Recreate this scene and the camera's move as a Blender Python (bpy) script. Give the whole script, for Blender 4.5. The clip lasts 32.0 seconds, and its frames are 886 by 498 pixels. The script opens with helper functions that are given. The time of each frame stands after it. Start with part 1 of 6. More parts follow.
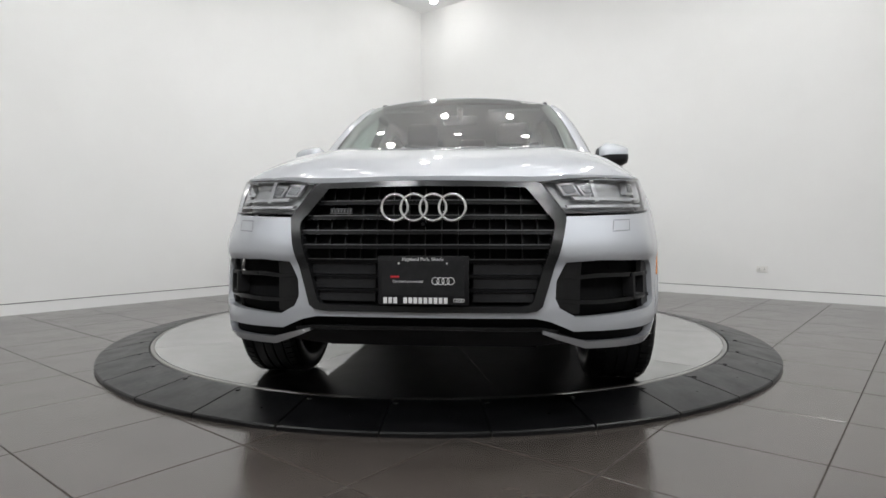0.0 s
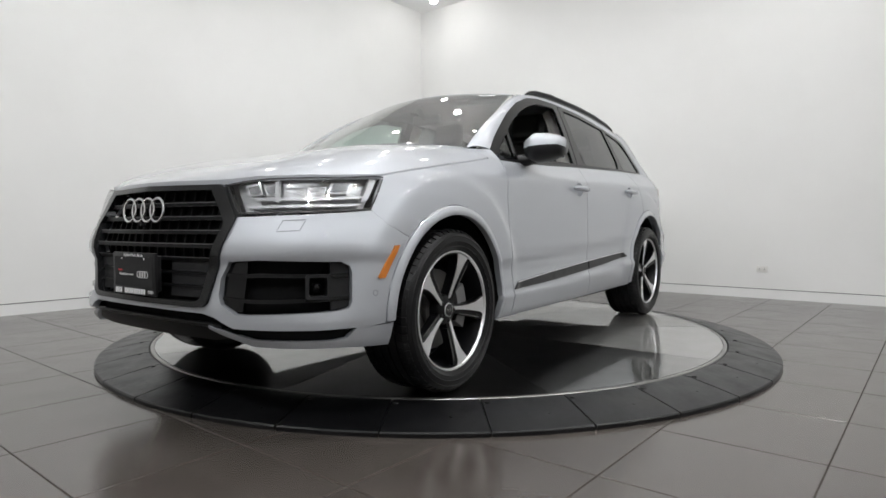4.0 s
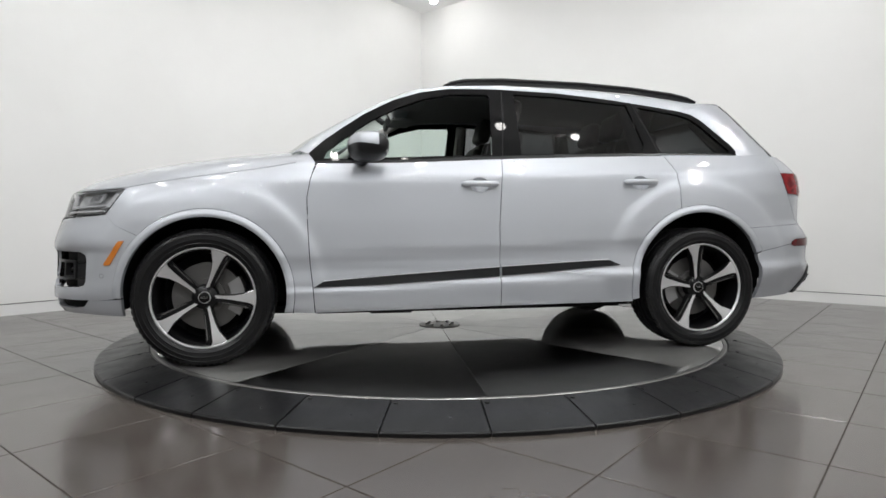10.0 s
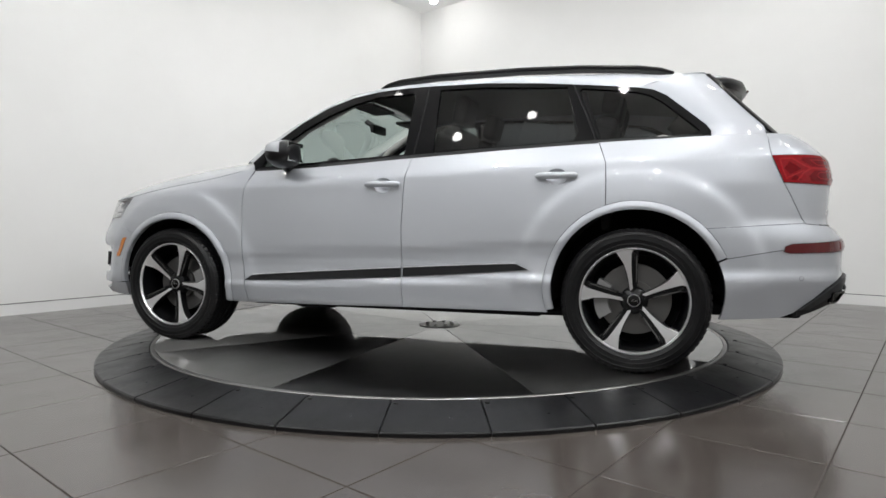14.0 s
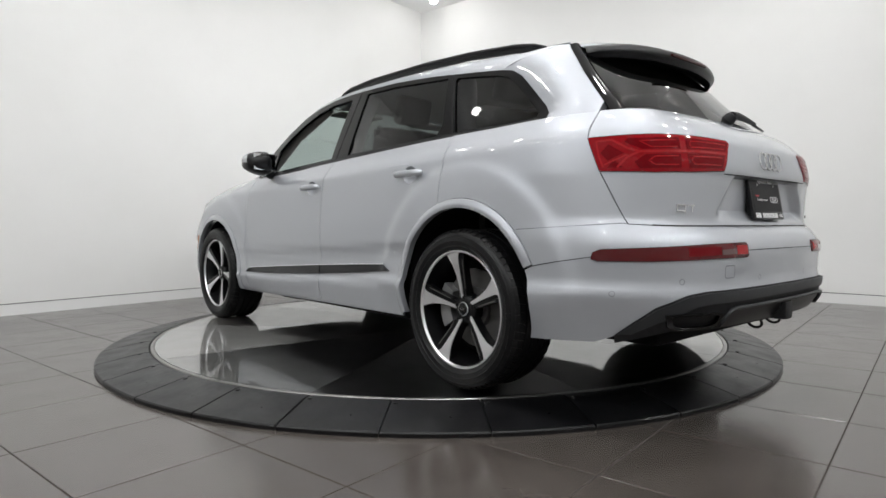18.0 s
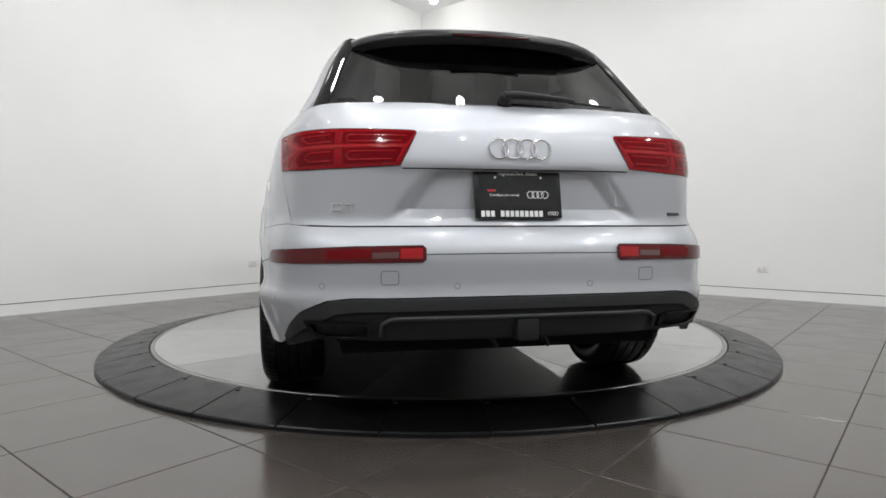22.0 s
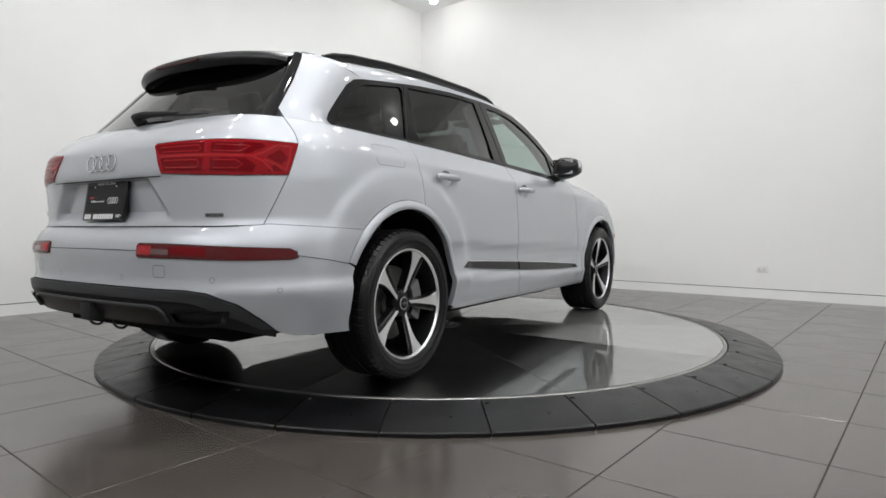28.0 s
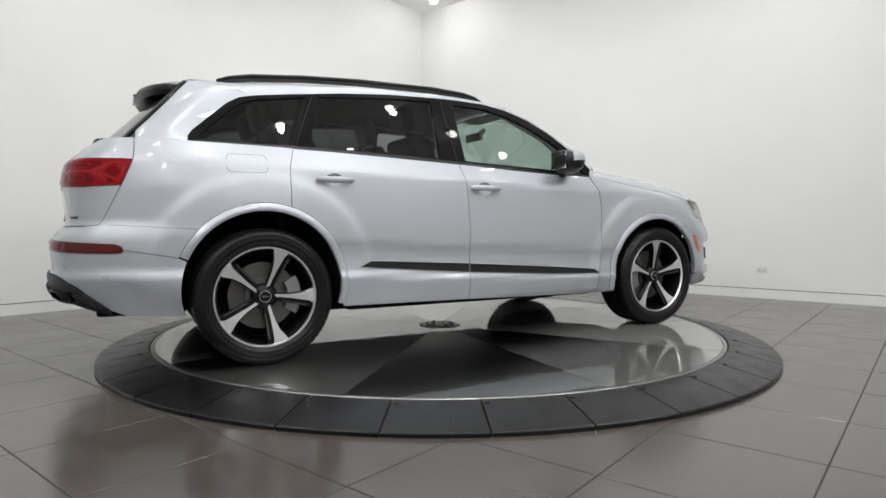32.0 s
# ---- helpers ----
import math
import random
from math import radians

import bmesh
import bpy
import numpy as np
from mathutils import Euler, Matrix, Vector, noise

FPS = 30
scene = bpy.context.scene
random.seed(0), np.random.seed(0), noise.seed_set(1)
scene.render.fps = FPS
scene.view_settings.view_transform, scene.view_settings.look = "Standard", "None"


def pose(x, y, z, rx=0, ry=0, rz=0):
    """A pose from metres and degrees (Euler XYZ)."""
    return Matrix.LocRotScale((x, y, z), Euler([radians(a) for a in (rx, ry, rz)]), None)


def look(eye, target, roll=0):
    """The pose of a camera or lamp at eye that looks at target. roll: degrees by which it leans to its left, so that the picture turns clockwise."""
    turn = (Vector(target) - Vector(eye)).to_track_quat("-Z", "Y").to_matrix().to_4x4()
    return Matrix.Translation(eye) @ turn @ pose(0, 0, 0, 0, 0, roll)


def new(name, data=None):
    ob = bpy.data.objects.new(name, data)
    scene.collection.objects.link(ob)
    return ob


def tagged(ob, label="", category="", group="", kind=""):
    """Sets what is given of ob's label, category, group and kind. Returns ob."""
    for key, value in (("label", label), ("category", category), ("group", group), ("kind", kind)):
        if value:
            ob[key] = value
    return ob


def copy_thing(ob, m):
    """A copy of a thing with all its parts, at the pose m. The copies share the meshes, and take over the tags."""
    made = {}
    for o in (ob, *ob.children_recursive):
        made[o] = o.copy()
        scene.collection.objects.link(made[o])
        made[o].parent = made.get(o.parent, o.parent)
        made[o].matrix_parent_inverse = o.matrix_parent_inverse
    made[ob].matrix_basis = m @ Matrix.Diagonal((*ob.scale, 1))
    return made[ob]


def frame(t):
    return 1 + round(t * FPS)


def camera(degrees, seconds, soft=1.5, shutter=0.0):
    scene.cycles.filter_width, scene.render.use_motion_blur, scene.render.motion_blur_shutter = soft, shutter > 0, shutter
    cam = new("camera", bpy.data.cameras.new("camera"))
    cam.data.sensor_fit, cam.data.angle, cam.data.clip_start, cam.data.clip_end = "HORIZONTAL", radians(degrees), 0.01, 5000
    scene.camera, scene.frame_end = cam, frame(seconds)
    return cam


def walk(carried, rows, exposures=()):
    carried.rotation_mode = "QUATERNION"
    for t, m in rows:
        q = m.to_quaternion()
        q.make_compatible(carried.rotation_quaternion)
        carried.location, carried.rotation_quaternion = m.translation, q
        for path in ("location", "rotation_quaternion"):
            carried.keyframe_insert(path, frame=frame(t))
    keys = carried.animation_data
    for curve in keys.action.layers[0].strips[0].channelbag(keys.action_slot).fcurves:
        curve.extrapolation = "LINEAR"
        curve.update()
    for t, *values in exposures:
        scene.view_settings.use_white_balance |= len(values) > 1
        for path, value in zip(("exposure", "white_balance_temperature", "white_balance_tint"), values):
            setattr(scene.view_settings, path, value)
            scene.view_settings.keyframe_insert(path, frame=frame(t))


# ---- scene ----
# World: z = 0 is the top of the turntable disc, its axis is x = y = 0. The floor lies 7 cm lower.
FLOOR_Z, CEIL_Z = -0.07, 4.30
TURN_START, TURN_RATE = -95.90, -7.398      # degrees, degrees a second
CAR_X, CAR_Y = 0.0237, 0.1931               # the car's origin on the turning disc

cam = camera(72.3, 32.0, soft=1.6)
EYE = Vector((0.0, -4.697, 0.769))
AHEAD = Vector((0.0059, 1.0, -0.03822))
CAMERA_POSE = look(EYE, EYE + AHEAD, -0.087)
walk(cam, [(0.0, CAMERA_POSE), (32.0, CAMERA_POSE)], exposures=[(0.0, -0.08, 6500, 10), (7.0, -0.09, 6500, 10), (10.0, 0.0, 6500, 10), (25.0, 0.0, 6500, 10), (29.0, -0.05, 6500, 10), (32.0, -0.05, 6500, 10)])

# ---- light: ceiling track spotlights ----
world = bpy.data.worlds.new("world")
scene.world = world
world.use_nodes = True
world.node_tree.nodes["Background"].inputs[0].default_value = (0.8, 0.85, 0.9, 1)
world.node_tree.nodes["Background"].inputs[1].default_value = 0.05

# the room's axes: U runs along the one wall to the far corner, V along the other away from it
U = Vector((0.6375, 0.7705, 0.0))
V = Vector((0.7705, -0.6375, 0.0))
CORNER = Vector((-0.297, 5.54, 0.0))
ROOM_U, ROOM_V = 11.4, 10.6


def room(u, v, z=0.0):
    """A place in the room: u metres from the far corner along the one wall, v along the other."""
    return CORNER - U * u + V * v + Vector((0, 0, z))


# the lamps' places and watts
LAMPS = {(2.85, 2.6): 200, (2.85, 4.3): 130, (2.85, 6.0): 60, (2.85, 7.7): 140, (4.4, 2.6): 85, (4.4, 4.3): 120, (4.4, 6.0): 120, (4.4, 7.7): 90,
         (5.9, 2.6): 108, (5.9, 4.3): 120, (5.9, 6.0): 120, (5.9, 7.7): 90, (7.45, 2.6): 128, (7.45, 4.3): 90, (7.45, 6.0): 90, (7.45, 7.7): 90,
         (1.3, 6.0): 25, (0.70, 0.86): 7}
# two further rows, added out of view as fill light, turned towards the turntable
FILL_LAMPS = {(9.5, 3.2): 230, (9.5, 5.4): 230, (9.5, 7.6): 230, (3.4, 9.1): 200, (5.4, 9.1): 200, (7.5, 9.1): 200}
# equal fittings added between the rows: a glowing lens alone, for reflected dots
LENS_LAMPS = [(u, v) for u in (2.1, 3.6, 5.15, 6.7) for v in (1.75, 3.45, 5.15, 6.85)]
LAMP_PLACES = list(LAMPS) + list(FILL_LAMPS) + LENS_LAMPS


def spot(u, v, energy, cone, blend):
    """A ceiling spotlight; those of the outer rows lean towards their walls, added fill lamps towards the turntable."""
    light = bpy.data.lights.new("spot_light", "SPOT" if cone else "POINT")
    light.shadow_soft_size, light.energy, light.color = 0.038, energy, (0.968, 0.985, 1.0)
    if cone:
        light.spot_size, light.spot_blend = radians(cone), blend
    ob = new("spot_light", light)
    lean = Vector((0, 0, 0))
    if cone:
        lean += U * ((u < 3) - (u > 7)) - V * ((v < 3) - (v > 7))
    down = Vector((0, 0, -1.4)) + lean.normalized() if lean.length else Vector((0, 0, -1))
    if (u, v) in FILL_LAMPS:
        down = Vector((0, 0, 0.7)) - room(u, v, CEIL_Z)
    ob.matrix_basis = Matrix.Translation(room(u, v, CEIL_Z - 0.285)) @ down.to_track_quat("-Z", "Y").to_matrix().to_4x4()


for (u, v), watts in LAMPS.items():
    spot(u, v, 0.59 * watts, 0 if watts < 10 else 150, 1.0)
for (u, v), watts in FILL_LAMPS.items():
    spot(u, v, 0.70 * watts, 110, 1.0)

# ---- materials ----
def material(name, colour, rough=0.5, metal=0.0, **more):
    m = bpy.data.materials.new(name)
    m.use_nodes = True
    b = m.node_tree.nodes["Principled BSDF"]
    b.inputs["Base Color"].default_value = (*colour, 1)
    b.inputs["Roughness"].default_value = rough
    b.inputs["Metallic"].default_value = metal
    for key, value in more.items():
        b.inputs[key.replace("_", " ")].default_value = value
    return m


def link(m, a, b):
    m.node_tree.links.new(a, b)


def node(m, kind, **values):
    n = m.node_tree.nodes.new(kind)
    for key, value in values.items():
        n.inputs[key.replace("_", " ")].default_value = value
    return n


def shader(m):
    return m.node_tree.nodes["Principled BSDF"]


def blotches(m, low, high, scale, detail=4.0, coords="Object", stretch=(1, 1, 1)):
    """Noise between two colours, wired to the base colour. Returns the noise node and the coordinates' socket."""
    tc = node(m, "ShaderNodeTexCoord")
    mp = node(m, "ShaderNodeMapping")
    mp.inputs["Scale"].default_value = stretch
    link(m, tc.outputs[coords], mp.inputs["Vector"])
    nz = node(m, "ShaderNodeTexNoise", Scale=scale, Detail=detail, Roughness=0.6)
    link(m, mp.outputs[0], nz.inputs["Vector"])
    ramp = node(m, "ShaderNodeValToRGB")
    ramp.color_ramp.elements[0].position, ramp.color_ramp.elements[1].position = 0.3, 0.7
    ramp.color_ramp.elements[0].color, ramp.color_ramp.elements[1].color = (*low, 1), (*high, 1)
    link(m, nz.outputs["Fac"], ramp.inputs[0])
    link(m, ramp.outputs[0], shader(m).inputs["Base Color"])
    return nz, mp.outputs[0]


def relief(m, vec, scale, strength, distance=0.002, detail=3.0):
    nz = node(m, "ShaderNodeTexNoise", Scale=scale, Detail=detail)
    if vec is not None:
        link(m, vec, nz.inputs["Vector"])
    bump = node(m, "ShaderNodeBump", Strength=strength, Distance=distance)
    link(m, nz.outputs["Fac"], bump.inputs["Height"])
    link(m, bump.outputs[0], shader(m).inputs["Normal"])
    return nz


def rough_noise(m, vec, scale, low, high):
    nz = node(m, "ShaderNodeTexNoise", Scale=scale, Detail=5.0, Roughness=0.65)
    link(m, vec, nz.inputs["Vector"])
    mr = node(m, "ShaderNodeMapRange")
    mr.inputs["From Min"].default_value, mr.inputs["From Max"].default_value = 0.3, 0.7
    mr.inputs["To Min"].default_value, mr.inputs["To Max"].default_value = low, high
    link(m, nz.outputs["Fac"], mr.inputs["Value"])
    link(m, mr.outputs[0], shader(m).inputs["Roughness"])


def glow(name, colour, strength):
    m = material(name, colour)
    shader(m).inputs["Emission Color"].default_value = (*colour, 1)
    shader(m).inputs["Emission Strength"].default_value = strength
    return m


WALL = material("wall_paint", (0.80, 0.80, 0.785), 0.55)
_, vec = blotches(WALL, (0.785, 0.785, 0.77), (0.81, 0.81, 0.797), 1.3)
relief(WALL, vec, 180, 0.05)
CEILING = material("ceiling_paint", (0.85, 0.85, 0.85), 0.8)
_, vec = blotches(CEILING, (0.84, 0.84, 0.84), (0.87, 0.87, 0.87), 1.1)
relief(CEILING, vec, 120, 0.05)
SKIRTING = material("skirting_paint", (0.80, 0.80, 0.79), 0.4)

TILE = material("floor_tile", (0.13, 0.12, 0.112), 0.25)
_, vec = blotches(TILE, (0.060, 0.0505, 0.0445), (0.082, 0.071, 0.063), 2.3, 6.0)
shader(TILE).inputs["Specular IOR Level"].default_value = 1.0
rough_noise(TILE, vec, 3.5, 0.15, 0.24)
relief(TILE, vec, 45, 0.01)
GROUT = material("grout", (0.045, 0.04, 0.036), 0.9)
_, vec = blotches(GROUT, (0.035, 0.03, 0.027), (0.06, 0.052, 0.046), 8)

RUBBER = material("ramp_rubber", (0.03, 0.03, 0.032), 0.5)
_, vec = blotches(RUBBER, (0.004, 0.004, 0.0045), (0.008, 0.008, 0.009), 5.0, 6.0)
rough_noise(RUBBER, vec, 9.0, 0.27, 0.42)
shader(RUBBER).inputs["Specular IOR Level"].default_value = 0.36
relief(RUBBER, vec, 160, 0.12)

STEEL = material("brushed_steel", (0.27, 0.266, 0.258), 0.36, 1.0, Anisotropic=0.96, Coat_Weight=1.0, Coat_Roughness=0.02, Coat_IOR=2.1)
tan = node(STEEL, "ShaderNodeTangent")
tan.direction_type = "UV_MAP"
link(STEEL, tan.outputs[0], shader(STEEL).inputs["Tangent"])
tc = node(STEEL, "ShaderNodeTexCoord")
rough_noise(STEEL, tc.outputs["Object"], 6.0, 0.32, 0.39)
smear = node(STEEL, "ShaderNodeTexNoise", Scale=4.0, Detail=6.0, Roughness=0.7)
link(STEEL, tc.outputs["Object"], smear.inputs["Vector"])
smear_range = node(STEEL, "ShaderNodeMapRange")
smear_range.inputs["From Min"].default_value, smear_range.inputs["From Max"].default_value = 0.35, 0.75
smear_range.inputs["To Min"].default_value, smear_range.inputs["To Max"].default_value = 0.012, 0.06
link(STEEL, smear.outputs["Fac"], smear_range.inputs["Value"])
link(STEEL, smear_range.outputs[0], shader(STEEL).inputs["Coat Roughness"])
STEEL_RIM = material("steel_rim", (0.34, 0.335, 0.325), 0.35, 1.0)
DARK_GAP = material("dark_gap", (0.01, 0.01, 0.01), 0.9)
BOLT = material("bolt", (0.02, 0.02, 0.02), 0.4, 0.6)

FIXTURE = material("fixture_white", (0.75, 0.75, 0.74), 0.4)
LENS = glow("lamp_lens", (1.0, 0.98, 0.95), 30.0)
PLASTIC_WHITE = material("white_plastic", (0.74, 0.73, 0.70), 0.35)


# ---- mesh helpers ----
def mesh_of(name, bm, *mats, smooth=None):
    me = bpy.data.meshes.new(name)
    bm.normal_update()
    bm.to_mesh(me)
    bm.free()
    for m in mats:
        me.materials.append(m)
    if smooth is not None:
        me.shade_smooth()
        if smooth < 180:
            me.set_sharp_from_angle(angle=radians(smooth))
    return me


def part(name, bm, mat, parent, label="", smooth=None, m=None):
    """One mesh object under a thing or a part (or at top level, where parent is None)."""
    me = bm if isinstance(bm, bpy.types.Mesh) else mesh_of(name, bm, mat, smooth=smooth)
    ob = new(name, me)
    if parent is not None:
        ob.parent = parent
    if m is not None:
        ob.matrix_basis = m
    if label:
        ob["label"] = label
    return ob


def box(sx, sy, sz, at=(0, 0, 0), bevel=0.0, segs=2):
    bm = bmesh.new()
    bmesh.ops.create_cube(bm, size=1.0, matrix=Matrix.Translation(at) @ Matrix.Diagonal((sx, sy, sz, 1)))
    if bevel:
        bmesh.ops.bevel(bm, geom=bm.edges[:], offset=bevel, segments=segs, affect="EDGES", profile=0.6)
    return bm


def lathe(profile, n=48, axis="z", closed=False):
    """Turns (radius, height) round the z axis (or y)."""
    bm = bmesh.new()
    rings = []
    for r, z in profile:
        ring = []
        for k in range(n):
            a = 2 * math.pi * k / n
            p = (r * math.cos(a), r * math.sin(a), z) if axis == "z" else (r * math.cos(a), z, r * math.sin(a))
            ring.append(bm.verts.new(p))
        rings.append(ring)
    pairs = list(zip(rings, rings[1:])) + ([(rings[-1], rings[0])] if closed else [])
    for a, b in pairs:
        for k in range(n):
            bm.faces.new((a[k], a[(k + 1) % n], b[(k + 1) % n], b[k]))
    bmesh.ops.recalc_face_normals(bm, faces=bm.faces[:])
    return bm


def prism(outline, lo, hi, frame_m=None):
    """An outline of (x, y) raised from lo to hi along z, then posed."""
    bm = bmesh.new()
    a = [bm.verts.new((x, y, lo)) for x, y in outline]
    b = [bm.verts.new((x, y, hi)) for x, y in outline]
    n = len(outline)
    for k in range(n):
        bm.faces.new((a[k], a[(k + 1) % n], b[(k + 1) % n], b[k]))
    bm.faces.new(b)
    bm.faces.new(a[::-1])
    if frame_m is not None:
        bm.transform(frame_m)
    bmesh.ops.recalc_face_normals(bm, faces=bm.faces[:])
    return bm


def join(*bms):
    out = bms[0]
    for other in bms[1:]:
        me = bpy.data.meshes.new("tmp")
        other.to_mesh(me)
        other.free()
        out.from_mesh(me)
        bpy.data.meshes.remove(me)
    return out


def structure(name, bm, mat, smooth=None):
    return tagged(part(name, bm, mat, None, smooth=smooth), kind="structure")


# ---- the room ----
def room_box(u0, u1, v0, v1, z0, z1):
    bm = bmesh.new()
    lo = [bm.verts.new(room(u, v, z0)) for u, v in ((u0, v0), (u1, v0), (u1, v1), (u0, v1))]
    hi = [bm.verts.new(room(u, v, z1)) for u, v in ((u0, v0), (u1, v0), (u1, v1), (u0, v1))]
    for k in range(4):
        bm.faces.new((lo[k], lo[(k + 1) % 4], hi[(k + 1) % 4], hi[k]))
    bm.faces.new(hi)
    bm.faces.new(lo[::-1])
    bmesh.ops.recalc_face_normals(bm, faces=bm.faces[:])
    return bm


BASE_H, REVEAL = 0.105, 0.008
TOP = CEIL_Z + 0.2
for name, u0, u1, v0, v1, label in (
        ("wall_left", -0.2, ROOM_U + 0.2, -0.2, 0.0, "tall plain white painted showroom wall"),
        ("wall_right", -0.2, 0.0, 0.0, ROOM_V, "tall plain white painted showroom wall with an outlet"),
        ("wall_back_left", ROOM_U, ROOM_U + 0.2, 0.0, ROOM_V, "plain white painted showroom wall"),
        ("wall_back_right", -0.2, ROOM_U + 0.2, ROOM_V, ROOM_V + 0.2, "plain white painted showroom wall")):
    tagged(structure(name, room_box(u0, u1, v0, v1, FLOOR_Z + BASE_H + REVEAL, TOP), WALL), label, "wall")
    back = 0.012      # the dark reveal between wall and skirting
    b = [u0, u1, v0, v1]
    if v1 == 0.0:
        b[3] -= back
    elif u1 == 0.0:
        b[1] -= back
    elif u0 == ROOM_U:
        b[0] += back
    else:
        b[2] += back
    structure("reveal", room_box(*b, FLOOR_Z + BASE_H - 0.01, FLOOR_Z + BASE_H + REVEAL + 0.004), DARK_GAP)
    tagged(structure("baseboard", room_box(u0, u1, v0, v1, FLOOR_Z - 0.05, FLOOR_Z + BASE_H), SKIRTING),
           "flush white painted skirting under a shadow gap", "baseboard")
tagged(structure("ceiling", room_box(-0.2, ROOM_U + 0.2, -0.2, ROOM_V + 0.2, CEIL_Z, CEIL_Z + 0.25), CEILING),
       "flat light grey painted ceiling", "ceiling")
floor = tagged(structure("floor", room_box(-0.2, ROOM_U + 0.2, -0.2, ROOM_V + 0.2, FLOOR_Z - 0.12, FLOOR_Z - 0.003), GROUT),
               "large grey-brown glossy porcelain floor tiles with thin joints", "floor")

# ---- ceiling spotlights ----
def track_spot():
    thing = new("ceiling_spotlight")
    part("canopy", lathe([(0.0, 0.0), (0.07, 0.0), (0.07, -0.02), (0.02, -0.03), (0.0, -0.03)], 24), FIXTURE, thing, smooth=40)
    part("stem", lathe([(0.012, -0.02), (0.012, -0.06)], 12), FIXTURE, thing, smooth=40)
    part("lamp_body", lathe([(0.0, -0.05), (0.04, -0.052), (0.064, -0.065), (0.066, -0.12), (0.062, -0.123), (0.056, -0.115)], 28), FIXTURE, thing, smooth=40)
    part("lamp_lens", lathe([(0.0, -0.105), (0.056, -0.106), (0.058, -0.19), (0.052, -0.212), (0.032, -0.226), (0.0, -0.230)], 28), LENS, thing, "glowing white lamp lens", smooth=60)
    return tagged(thing, "white cylindrical spotlight hanging from the ceiling, lit", "spotlight", "ceiling spotlights")


first = track_spot()
# the added fill lamps hang in the same fitting as the others
for k, (u, v) in enumerate(LAMP_PLACES):
    m = Matrix.Translation(room(u, v, CEIL_Z))
    if k == 0:
        first.matrix_basis = m
    else:
        copy_thing(first, m)

# ---- the power outlet in the wall ----
def outlet():
    thing = new("power_outlet")
    part("cover_plate", box(0.115, 0.008, 0.07, (0, 0, 0), 0.003), PLASTIC_WHITE, thing, smooth=40)
    for dx in (-0.026, 0.026):
        face = part("socket", box(0.034, 0.006, 0.028, (dx, -0.005, 0), 0.002), PLASTIC_WHITE, thing, smooth=40)
        for dz in (-0.006, 0.006):
            part("slot", box(0.010, 0.003, 0.003, (dx, -0.0078, dz)), DARK_GAP, face)
    return tagged(thing, "white horizontal double power outlet in the wall", "power outlet")


def on_right_wall(x):
    """How far along the wall the sight line through a direction (x, 1) from the eye meets it."""
    d = Vector((x, 1.0, 0.0)).normalized()
    rel = CORNER - Vector((EYE.x, EYE.y, 0))
    k = rel.dot(U) / d.dot(U)
    return (d * k - rel).dot(V)


turn_v = math.degrees(math.atan2(V.y, V.x))
outlet().matrix_basis = Matrix.Translation(room(0.004, on_right_wall(0.535), FLOOR_Z + 0.335)) @ pose(0, 0, 0, 0, 0, turn_v)


turn_u = math.degrees(math.atan2(U.y, U.x))
outlet().matrix_basis = Matrix.Translation(room(3.27, 0.004, FLOOR_Z + 0.365)) @ pose(0, 0, 0, 0, 0, turn_u)


# ---- the turntable ----
DISC_R, RING_R = 2.03, 2.335
WEDGES, WEDGE_TURN = 10, 50.0


